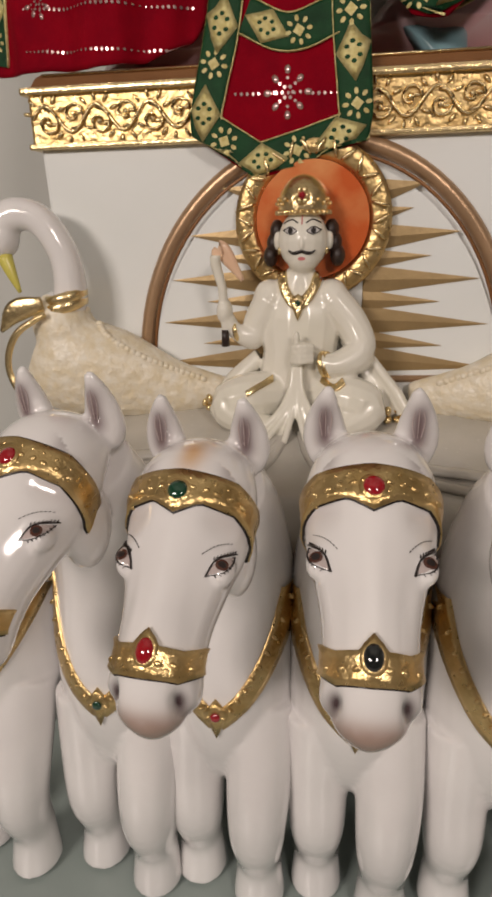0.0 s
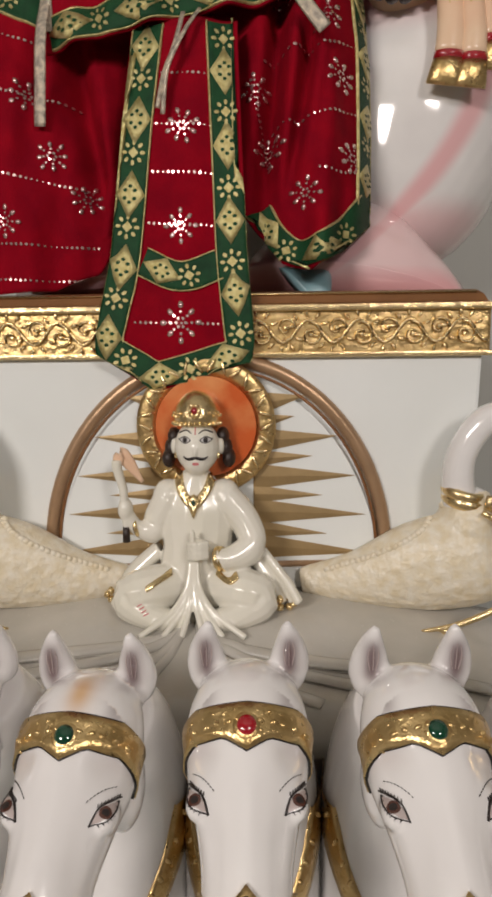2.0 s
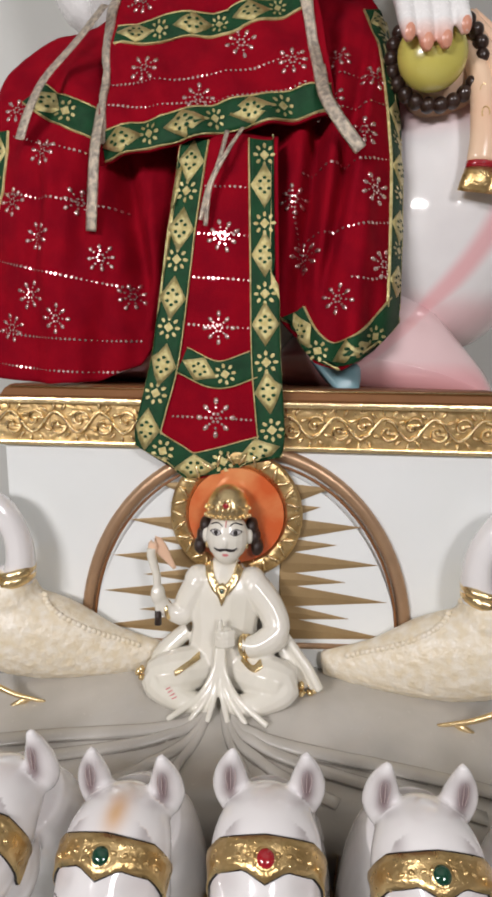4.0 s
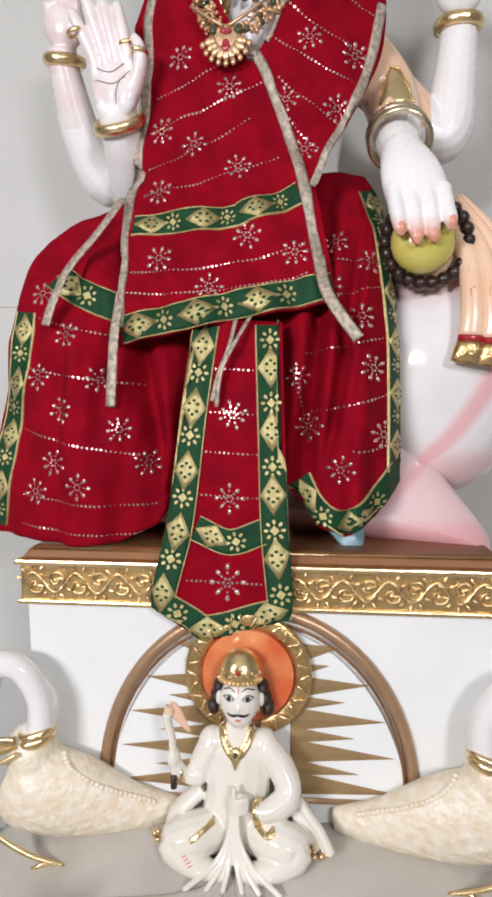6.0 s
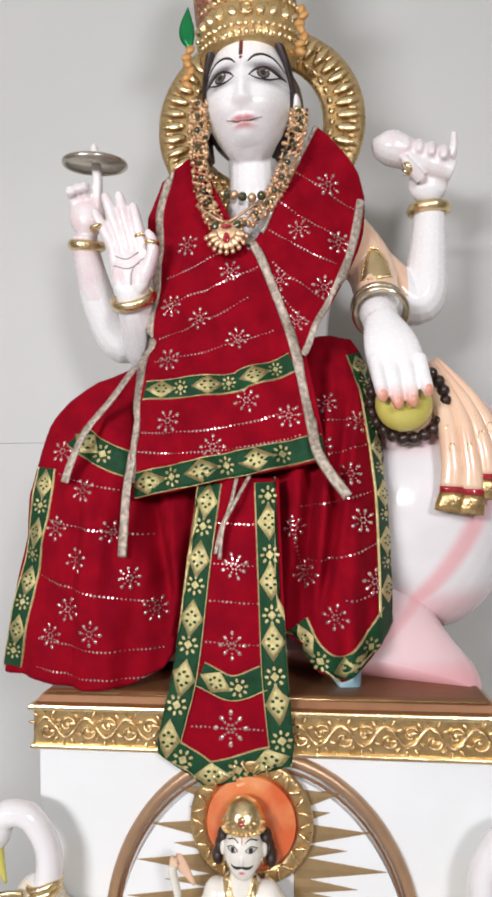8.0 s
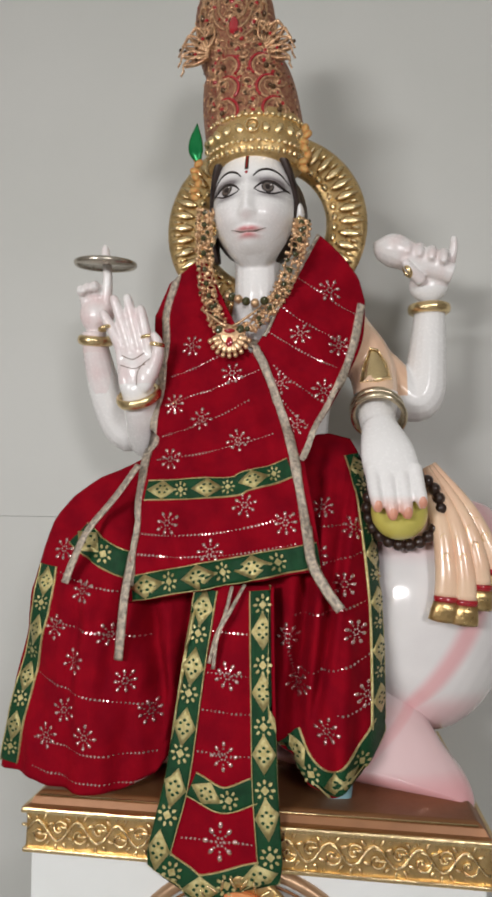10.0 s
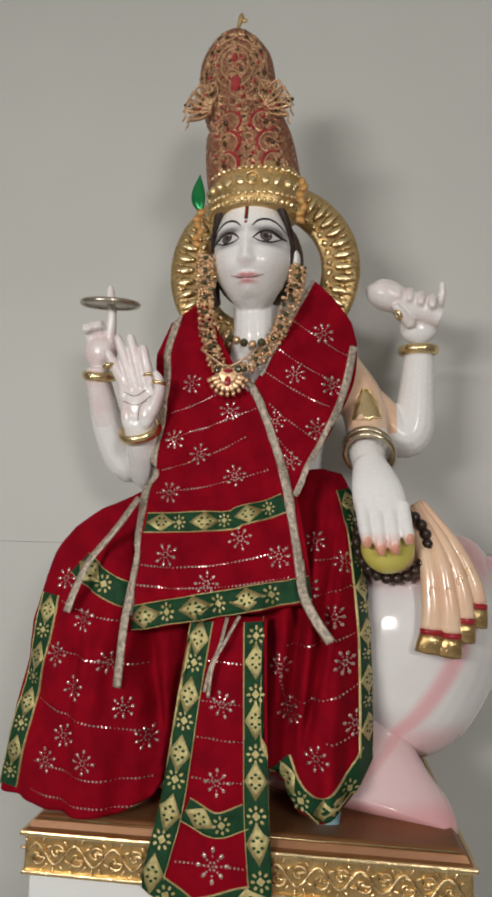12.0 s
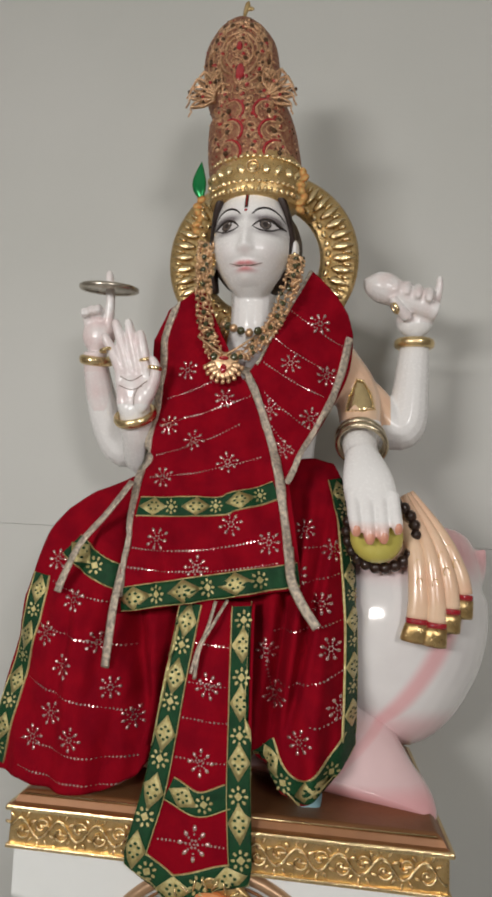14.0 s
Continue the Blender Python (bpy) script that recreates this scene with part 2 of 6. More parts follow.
def tube(bm, pts, side=(1, 0, 0), n=5, seg=14, mat=0, closed=False):
    """A swept form through (x, y, z, ra, rb): ra along side, rb across it."""
    rows = smooth_path([p if len(p) == 5 else (*p, p[3]) for p in pts], n) if n > 1 else [np.array(p if len(p) == 5 else (*p, p[3])) for p in pts]
    rings = []
    side = Vector(side)
    for i, r in enumerate(rows):
        a, b = rows[max(i - 1, 0)], rows[min(i + 1, len(rows) - 1)]
        if closed:
            a, b = rows[i - 1], rows[(i + 1) % len(rows)]
        d = Vector(b[:3] - a[:3]).normalized()
        s = (side - d * side.dot(d))
        s = s.normalized() if s.length > 1e-4 else d.orthogonal().normalized()
        w = d.cross(s)
        c = Vector(r[:3])
        rings.append([bm.verts.new(c + s * (math.cos(k * 2 * math.pi / seg) * r[3]) + w * (math.sin(k * 2 * math.pi / seg) * r[4])) for k in range(seg)])
    for i in range(len(rings) - (0 if closed else 1)):
        p, q = rings[i], rings[(i + 1) % len(rings)]
        for k in range(seg):
            f = bm.faces.new((p[k], p[(k + 1) % seg], q[(k + 1) % seg], q[k]))
            f.material_index = mat
    if not closed:
        for ring in (rings[0][::-1], rings[-1]):
            f = bm.faces.new(ring)
            f.material_index = mat


def ringband(bm, c, r, r2, rot=(0, 0, 0), mat=0, n=28, squash=1.0):
    """A bangle: a closed ring of tube radius r2 round c."""
    m = Matrix.Translation(c) @ pose(0, 0, 0, *rot)
    pts = []
    for k in range(n):
        a = k * 2 * math.pi / n
        p = m @ Vector((r * math.cos(a), r * squash * math.sin(a), 0))
        pts.append((*p, r2 * 1.5, r2))
    tube(bm, pts, side=m.to_3x3() @ Vector((0, 0, 1)), n=1, seg=8, mat=mat, closed=True)


def sculpt(bm, voxel, rounds=6):
    """Joins overlapping closed forms into one soft-edged surface."""
    me = bpy.data.meshes.new("clay")
    bmesh.ops.recalc_face_normals(bm, faces=bm.faces)
    bm.to_mesh(me)
    bm.free()
    ob = new("clay", me)
    re = ob.modifiers.new("join", "REMESH")
    re.mode, re.voxel_size = "VOXEL", voxel
    sm = ob.modifiers.new("soft", "SMOOTH")
    sm.factor, sm.iterations = 0.5, rounds
    done = bpy.data.meshes.new_from_object(ob.evaluated_get(bpy.context.evaluated_depsgraph_get()))
    bpy.data.objects.remove(ob)
    bpy.data.meshes.remove(me)
    out = bmesh.new()
    out.from_mesh(done)
    bpy.data.meshes.remove(done)
    for f in out.faces:
        f.material_index = 0
    return out


class Skin:
    """Points on a surface, met along one direction from a flat frame in front of it."""

    def __init__(self, bm, origin=(0, -2, 0), ax=(1, 0, 0), ay=(0, 0, 1), way=(0, 1, 0)):
        bm.normal_update()
        self.k, self.tx, self.ty = 1.0, 0.0, 0.0
        self.tree = BVHTree.FromBMesh(bm)
        self.o, self.ax, self.ay, self.way = Vector(origin), Vector(ax).normalized(), Vector(ay).normalized(), Vector(way).normalized()

    def at(self, x, y, off=0.0):
        p = self.o + self.ax * (x * self.k + self.tx) + self.ay * (y * self.k + self.ty)
        hit, nor, _, _ = self.tree.ray_cast(p, self.way)
        if hit is None:
            hit, nor, _, _ = self.tree.find_nearest(p + self.way * 2.1)
        if nor.dot(self.way) > 0:
            nor = -nor
        return hit + nor * off, nor


def decal(bm, skin, poly, off=0.0006, mat=0, rings=2, edge=True):
    """A thin painted or stuck-on shape laid on the surface; poly is star-shaped, in the skin's frame."""
    cx, cy = sum(p[0] for p in poly) / len(poly), sum(p[1] for p in poly) / len(poly)
    mid = bm.verts.new(skin.at(cx, cy, off)[0])
    last = None
    for r in range(1, rings + 1):
        k = r / rings
        ring = [bm.verts.new(skin.at(cx + (x - cx) * k, cy + (y - cy) * k, off)[0]) for x, y in poly]
        for i in range(len(ring)):
            j = (i + 1) % len(ring)
            f = bm.faces.new((mid, ring[i], ring[j]) if last is None else (last[i], ring[i], ring[j], last[j]))
            f.material_index, f.smooth = mat, True
        last = ring
    if edge:
        low = [bm.verts.new(skin.at(x, y, -0.0004)[0]) for x, y in poly]
        for i in range(len(low)):
            j = (i + 1) % len(low)
            bm.faces.new((last[i], low[i], low[j], last[j])).material_index = mat


def ribbon(bm, skin, pts, width, off=0.0015, mat=0, step=0.006, across=4, n=8, flutter=0.0):
    """A band of cloth or metal laid along pts (x, y) of the skin's frame."""
    rows = smooth_path(pts, n) if n > 1 else [np.array(p, float) for p in pts]
    made = []
    for i, r in enumerate(rows):
        d = rows[min(i + 1, len(rows) - 1)] - rows[max(i - 1, 0)]
        d = d[:2] / max(np.linalg.norm(d[:2]), 1e-9)
        s = np.array((-d[1], d[0]))
        w = r[2] if len(r) > 2 else width
        line = []
        for k in range(across + 3):
            e = min(max(k - 1, 0), across) / across - 0.5
            o = -0.0006 if k in (0, across + 2) else off + flutter * math.sin(i * 0.9 + e * 3)
            q = r[:2] + s * (e * w)
            line.append(bm.verts.new(skin.at(q[0], q[1], o)[0]))
        made.append(line)
    for a, b in zip(made, made[1:]):
        for k in range(across + 2):
            f = bm.faces.new((a[k], a[k + 1], b[k + 1], b[k]))
            f.material_index = mat
    return rows


def circle(cx, cy, r, n=12, ry=None, turn=0.0):
    ry = r if ry is None else ry
    out = []
    for i in range(n):
        a = 2 * math.pi * i / n
        x, y = r * math.cos(a), ry * math.sin(a)
        out.append((cx + x * math.cos(turn) - y * math.sin(turn), cy + x * math.sin(turn) + y * math.cos(turn)))
    return out


def lerp_table(rows, z):
    """Linear look-up in rows of (key, value), keys rising."""
    return float(np.interp(z, [r[0] for r in rows], [r[1] for r in rows]))

# ---- the room ----
WALL_Y = 0.46
bm = bmesh.new()
box(bm, (-2.2, WALL_Y, 0), (2.2, WALL_Y + 0.12, 1.4105))
solo("wall_north", bm, WALL, "pale grey-green painted wall behind the marble shrine", "wall", kind="structure", smooth=False)
bm = bmesh.new()
box(bm, (-2.2, WALL_Y - 0.0012, 1.4112), (2.2, WALL_Y + 0.12, 3.0))
solo("wall_north_upper", bm, WALL, "upper wall panel meeting the lower one in a fine joint", "wall", kind="structure", smooth=False)
# unseen side and back walls, coloured dark to weaken bounced light
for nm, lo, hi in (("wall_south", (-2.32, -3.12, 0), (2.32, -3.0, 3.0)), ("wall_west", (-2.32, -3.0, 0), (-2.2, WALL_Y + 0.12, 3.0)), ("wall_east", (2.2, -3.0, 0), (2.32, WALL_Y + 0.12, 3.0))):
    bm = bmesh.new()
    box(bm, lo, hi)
    solo(nm, bm, FAR_WALL, "plain dark wall closing the room, unseen, cutting bounced light", "wall", kind="structure", smooth=False)
bm = bmesh.new()
box(bm, (-2.32, -3.12, -0.1), (2.32, WALL_Y + 0.12, 0))
solo("floor", bm, FLOOR, "pale polished stone floor of the shrine room", "floor", kind="structure", smooth=False)
bm = bmesh.new()
box(bm, (-2.32, -3.12, 3.0), (2.32, WALL_Y + 0.12, 3.1))
solo("ceiling", bm, WALL, "plain pale ceiling over the shrine", "ceiling", kind="structure", smooth=False)
bm = bmesh.new()
box(bm, (-0.7, -0.55, 0.0), (0.7, WALL_Y - 0.004, 0.3), 0.008)
solo("altar_ledge", bm, LEDGE, "low pale green stone ledge under the horses", "ledge", kind="structure", smooth=False)

# ---- the pedestal ----
pedestal = empty("pedestal", "white marble pedestal block with carved gold cornice and sun disc", "pedestal", (0, 0, 0.3))
pedestal.location = (0, 0, 0)
bm = bmesh.new()
box(bm, (-0.309, 0.008, 0.3), (0.309, 0.42, 0.946), 0.004)
for v in bm.verts:
    v.co.x *= 0.93 + 0.07 * min(1.0, max(0.0, (v.co.z - 0.55) / 0.38))
part("body", bm, BLOCK, pedestal, "polished white marble block", smooth=False)
# carved notches at one rear edge
bm = bmesh.new()
for z, r in ((0.915, 0.010), (0.887, 0.013), (0.858, 0.016)):
    ball(bm, (0.304 - r * 0.2, 0.07, z), (r, 0.03, r), seg=12, ring=8)
part("scroll_edge", bm, BLOCK, pedestal, "carved scroll along the block's edge")

bm = bmesh.new()
# frieze with upright ends, then the stepped top
box(bm, (-0.316, 0.003, 0.945), (0.316, 0.43, 1.002), 0.004)
part("frieze", bm, GOLD, pedestal, "gold frieze band", smooth=False)
bm = bmesh.new()
box(bm, (-0.322, -0.004, 0.996), (0.322, 0.432, 1.004), 0.003)
box(bm, (-0.318, -0.002, 0.944), (0.318, 0.43, 0.950), 0.002)
part("moulding", bm, GOLD_BRIGHT, pedestal, "thin gold moulding lines", smooth=False)
bm = bmesh.new()
vs = []
for z, d in ((1.003, 0.0), (1.006, 0.006), (1.014, 0.010), (1.019, 0.016), (1.020, 0.020)):
    vs.append([bm.verts.new(p) for p in ((-0.318 + d, 0.0 + d, z), (0.318 - d, 0.0 + d, z), (0.318 - d, 0.43, z), (-0.318 + d, 0.43, z))])
for a, b in zip(vs, vs[1:]):
    for k in range(4):
        bm.faces.new((a[k], a[(k + 1) % 4], b[(k + 1) % 4], b[k]))
bm.faces.new(vs[-1])
part("top", bm, BRONZE, pedestal, "brown gilded stepped top", smooth=False)
bm = bmesh.new()
tube(bm, [(-0.30, 0.0105, 1.0165, 0.0014), (0.30, 0.0105, 1.0165, 0.0014)], side=(0, 0, 1), n=1, seg=8)
part("fillet", bm, GOLD_BRIGHT, pedestal)

# scrolls of the frieze: a running vine with curls and leaves
bm = bmesh.new()
unit = 0.058


def vine(bm, x0, y0, x1):
    zc, amp = 0.9735, 0.013
    pts = []
    x = x0
    while x < x1:
        pts.append((x, y0, zc + amp * math.sin((x - x0) * 2 * math.pi / unit), 0.0022, 0.0024))
        x += unit / 12
    tube(bm, pts, side=(0, 0, 1), n=1, seg=6)
    k, x = 0, x0 + unit / 4
    while x < x1 - 0.012:
        s = 1 if k % 2 == 0 else -1
        cx, cz = x + 0.003, zc - s * 0.004
        curl = []
        for i in range(15):
            a = math.radians(-100 + i * 34) * -s
            r = 0.0145 * (1 - i / 17)
            curl.append((cx + r * math.cos(a), y0 - 0.001, cz + r * math.sin(a), 0.0021 * (1 - i / 30), 0.0026))
        tube(bm, curl, side=(0, 0, 1), n=1, seg=6)
        for i in range(5):
            a = math.radians(20 + i * 38)
            ball(bm, (x + 0.02 * math.cos(a), y0, zc + s * (0.003 + 0.019 * math.sin(a)) * 0.95), (0.0052, 0.0022, 0.0022), (0, -s * math.degrees(a), 0), seg=8, ring=6)
        ball(bm, (cx, y0, cz), (0.0035, 0.003, 0.0035), seg=8, ring=6)
        x += unit / 2
        k += 1


vine(bm, -0.312, 0.002, 0.314)
part("scrollwork", bm, GOLD_BRIGHT, pedestal, "raised gold vine scrolls")

# the painted sun arch on the front of the block
CX, CZ, AA, BB = -0.001, 0.708, 0.202, 0.236
sun = empty("sun_disc", "arched rose-gold sun disc with painted gold rays on marble", "relief")
bm = bmesh.new()
ol, n = [], 48
for i in range(n + 1):
    a = math.pi * (-0.06 + 1.12 * i / n)
    ol.append((CX + AA * math.cos(a), 0.006, CZ + BB * math.sin(a), 0.0095, 0.0085))
tube(bm, ol, side=(0, 1, 0), n=1, seg=10)
for v in bm.verts:
    v.co.y = 0.006 + (v.co.y - 0.006) * 1.0
part("arch", bm, ROSE_GOLD, sun, "rose-gold arch moulding")
bm = bmesh.new()
tube(bm, [(CX + (p[0] - CX) * 0.945, -0.001, CZ + (p[2] - CZ) * 0.95, 0.0016, 0.0020) for p in ol], side=(0, 1, 0), n=1, seg=6)
part("inner_line", bm, BRONZE, sun, "thin brown painted line")
bm = bmesh.new()
fan = [bm.verts.new((CX + AA * 0.97 * math.cos(math.pi * i / 40), -0.0005, CZ - 0.04 + (BB + 0.03) * 0.97 * math.sin(math.pi * i / 40))) for i in range(41)]
fan2 = [bm.verts.new((v.co.x, 0.012, v.co.z)) for v in fan]
bm.faces.new(fan)
for i in range(41):
    j = (i + 1) % 41
    bm.faces.new((fan[i], fan2[i], fan2[j], fan[j]))
part("field", bm, BLOCK, sun, "white marble field", smooth=False)
levels = [0.712 + 0.0235 * i for i in range(9)]
for side, i, z in [(d, i, z) for d in (-1, 1) for i, z in enumerate(levels)]:
    bm = bmesh.new()
    long = i % 2 == 0
    half = AA * math.sqrt(max(0.0, 1 - max(0.0, (z - CZ) / BB) ** 2))
    ex, ez = CX + side * half * (0.90 if long else 0.66), z
    bx, bz = CX + side * 0.045, 0.80 + (z - 0.80) * 0.90
    hw = 0.0155 if long else 0.0110
    p = [bm.verts.new((bx, -0.0016, bz - hw)), bm.verts.new((ex, -0.0016, ez)), bm.verts.new((bx, -0.0016, bz + hw)), bm.verts.new((bx + 0.02 * (ex - bx), -0.0034, bz))]
    q = [bm.verts.new((v.co.x, 0.001, v.co.z)) for v in p[:3]]
    bm.faces.new((p[0], p[1], p[3]))
    bm.faces.new((p[1], p[2], p[3]))
    bm.faces.new((p[2], p[0], p[3]))
    for i in range(3):
        bm.faces.new((p[i], q[i], q[(i + 1) % 3], p[(i + 1) % 3]))
    bmesh.ops.recalc_face_normals(bm, faces=bm.faces)
    part("ray", bm, RAY_GOLD, sun, smooth=False)
bm = bmesh.new()
tube(bm, [(CX - 0.19, -0.001, 0.692, 0.004, 0.003), (CX + 0.19, -0.001, 0.700, 0.004, 0.003)], side=(0, 0, 1), n=1, seg=8)
part("lower_line", bm, ROSE_GOLD, sun)

HX, HZ = -0.010, 0.866
halo_small = empty("small_halo", "small gold beaded halo with orange painted centre", "halo")
bm = bmesh.new()
bmesh.ops.create_cone(bm, cap_ends=True, segments=48, radius1=0.06, radius2=0.058, depth=0.012, matrix=pose(HX, -0.010, HZ, 90))
part("centre", bm, ORANGE, halo_small, "orange painted centre", smooth=False)
bm = bmesh.new()
tube(bm, [(HX + 0.070 * math.cos(i * math.pi / 24), -0.010, HZ + 0.070 * math.sin(i * math.pi / 24), 0.005, 0.0115) for i in range(48)], side=(0, 1, 0), n=1, seg=10, closed=True)
part("rim", bm, GOLD, halo_small)
bm = bmesh.new()
for i in range(30):
    a = i * 2 * math.pi / 30
    ball(bm, (HX + 0.070 * math.cos(a), -0.017, HZ + 0.070 * math.sin(a)), (0.0095, 0.0022, 0.0022), (0, -math.degrees(a) + (28 if i % 2 else -28), 0), seg=8, ring=6)
part("facet_ring", bm, GOLD_BRIGHT, halo_small, kind="stuff")

# ---- the shelf before the disc, carved with folds ----
bm = bmesh.new()
nx, ny = 60, 14
grid = []
for j in range(ny + 1):
    row = []
    for i in range(nx + 1):
        x = -0.34 + 0.68 * i / nx
        k = j / ny
        y = -0.0 - 0.21 * k
        z = 0.668 - 0.035 * k ** 1.6 - 0.03 * (abs(x) / 0.34) ** 3
        for c, s in ((-0.02, 0.0), (-0.02, 0.25), (-0.02, -0.28), (-0.02, 0.9), (-0.02, -1.0), (-0.02, 2.2), (-0.02, -2.4)):
            d = (x - c - s * (0.05 + abs(y) * 0.9)) / 0.005
            z += 0.0022 * math.exp(-d * d)
        row.append(bm.verts.new((x, y, z)))
    grid.append(row)
for j in range(ny):
    for i in range(nx):
        bm.faces.new((grid[j][i], grid[j + 1][i], grid[j + 1][i + 1], grid[j][i + 1]))
low = [[bm.verts.new((v.co.x, v.co.y, v.co.z - 0.09)) for v in r] for r in (grid[0], grid[-1])]
for a, b in ((grid[-1], low[1]), (low[0], grid[0])):
    for i in range(nx):
        bm.faces.new((a[i], b[i], b[i + 1], a[i + 1]))
bm.faces.new([grid[j][0] for j in range(ny, -1, -1)] + [low[0][0], low[1][0]])
bm.faces.new([grid[j][-1] for j in range(ny + 1)] + [low[1][-1], low[0][-1]])
bm.faces.new([*low[0], *low[1][::-1]])
bmesh.ops.recalc_face_normals(bm, faces=bm.faces)
SHELF_SKIN = Skin(bm, origin=(0, 0, 2), ax=(1, 0, 0), ay=(0, 1, 0), way=(0, 0, -1))
shelf = tagged(new("marble_shelf", mesh_of(bm.copy(), "marble_shelf", [SHELF])), "grey-cream marble seat carved as spreading cloth folds", "shelf")
# cloth folds sweeping out from the knees over the seat
for sgn, reach, drop, w in ((1, 0.30, 0.075, 0.013), (1, 0.27, 0.105, 0.011), (1, 0.13, 0.112, 0.010), (1, 0.045, 0.112, 0.009), (-1, 0.30, 0.055, 0.013), (-1, 0.24, 0.085, 0.011), (-1, 0.10, 0.110, 0.010), (-1, 0.03, 0.112, 0.008)):
    line = [(-0.02 + sgn * 0.006, -0.088), (-0.02 + sgn * (0.014 + reach * 0.10), -0.105 - drop * 0.30), (-0.02 + sgn * (0.02 + reach * 0.42), -0.098 - drop * 0.70), (-0.02 + sgn * reach, -0.09 - drop)]
    rows = smooth_path(line, 8)
    fold = bmesh.new()
    tube(fold, [(*SHELF_SKIN.at(p[0], p[1], 0.0005)[0], w * (0.45 + 0.6 * i / len(rows)), 0.0062 * (1.0 - 0.55 * i / len(rows))) for i, p in enumerate(rows)], side=(0.3, -1, 0), n=1, seg=10)
    # grey line along the fold's front puts its shade into the colour
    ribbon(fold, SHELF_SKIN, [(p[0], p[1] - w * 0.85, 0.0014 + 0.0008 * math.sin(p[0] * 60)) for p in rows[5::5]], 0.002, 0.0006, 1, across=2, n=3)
    part("fold", fold, [SHELF, FOLD_SHADE], shelf, "raised cloth fold with a painted shadow line")

# ---- horses ----
STONES = (RUBY, EMERALD, ONYX)


def horse(x, turn, rise, fore, nose, tilt=0.0, nod=0.0, forelock=False):
    """A marble horse: chest, legs, neck and a bowed head turned by degrees."""
    bm = bmesh.new()
    head = Matrix.Translation((0, -0.315, 0.70 + rise)) @ pose(0, 0, 0, nod, tilt, turn) @ Matrix.Translation((0, 0.315, -0.70))

    def H(p):
        return tuple(head @ Vector(p))

    def hpts(rows):
        return [(*H(r[:3]), *r[3:]) for r in rows]

    sd = head.to_3x3() @ Vector((1, 0, 0))
    def hp(t, e):
        return (0, -0.37 + 0.69 * t - 0.72 * e, 0.695 + 0.72 * t + 0.69 * e)

    tube(bm, hpts([(*hp(t, e), w, h) for t, e, w, h in ((0.058, -0.034, 0.018, 0.014), (0.047, -0.022, 0.031, 0.026), (0.030, -0.009, 0.0385, 0.034), (0.012, -0.006, 0.040, 0.0355), (-0.008, -0.005, 0.038, 0.034),
                   (-0.032, -0.001, 0.0315, 0.030), (-0.056, 0.003, 0.0268, 0.0268), (-0.077, 0.004, 0.0258, 0.0255), (-0.089, 0.002, 0.0258, 0.0250), (-0.099, -0.002, 0.0230, 0.0220), (-0.106, -0.007, 0.0160, 0.0155), (-0.109, -0.011, 0.008, 0.008))]), side=sd, n=6, seg=36)
    ball(bm, H((0, -0.338, 0.675)), (0.028, 0.034, 0.036))
    for s in (-1, 1):
        tube(bm, hpts([(s * 0.0262, -0.316, 0.718, 0.0115, 0.011), (s * 0.0282, -0.319, 0.731, 0.0142, 0.010), (s * 0.0286, -0.323, 0.745, 0.0128, 0.0085), (s * 0.0278, -0.327, 0.758, 0.0082, 0.006), (s * 0.0262, -0.331, 0.769, 0.0032, 0.003)]), side=sd, n=4, seg=16)
        ball(bm, H((s * 0.0295, -0.393, 0.684)), (0.007, 0.012, 0.009))
        # cheek and the mane line down the neck
        ball(bm, H((s * 0.024, -0.345, 0.668)), (0.014, 0.026, 0.030))
    tube(bm, [(*H((0, -0.315, 0.70)), 0.036, 0.034), (0, -0.28, 0.655, 0.046, 0.045), (0, -0.262, 0.595, 0.054, 0.055), (0, -0.262, 0.52, 0.057, 0.07), (0, -0.258, 0.46, 0.055, 0.064), (0, -0.25, 0.43, 0.045, 0.05)], n=6, seg=32)
    tube(bm, [(0, -0.27, 0.52, 0.05, 0.055), (0, -0.15, 0.50, 0.052, 0.06), (0, -0.02, 0.51, 0.05, 0.06)], n=4, seg=16)
    for s in (-1, 1):
        k = 0.012 if s > 0 else -0.006
        tube(bm, [(s * 0.028, -0.285, 0.49, 0.029, 0.036), (s * 0.029, -0.300 - k, 0.43, 0.027, 0.031), (s * 0.028, -0.308 - k, 0.385, 0.024, 0.026), (s * 0.028, -0.298 - k, 0.34, 0.02, 0.021), (s * 0.028, -0.30 - k, 0.302, 0.023, 0.025)], n=6, seg=28)
    bm = sculpt(bm, 0.0019, 12)
    m3 = head.to_3x3()
    back, lay = head.inverted(), tint_layer(bm)
    bm.normal_update()
    for v in bm.verts:
        p = back @ v.co
        if p.z < 0.57:
            continue
        t, e, u = (p.y + 0.37) * 0.69 + (p.z - 0.695) * 0.72, (p.y + 0.37) * -0.72 + (p.z - 0.695) * 0.69, abs(p.x)
        if e > -0.006 and t < 0.05:
            h = bump_at(u, t, ((-0.0042, 0.0190, -0.0965, 0.0040, 0.0065), (0.0020, 0.0235, -0.094, 0.0030, 0.007), (-0.003, 0.026, 0.001, 0.010, 0.010), (0.0018, 0.0, -0.045, 0.007, 0.04), (-0.0014, 0.019, -0.05, 0.006, 0.026), (0.0022, 0.030, 0.012, 0.010, 0.004)))
            v.co += v.normal * h
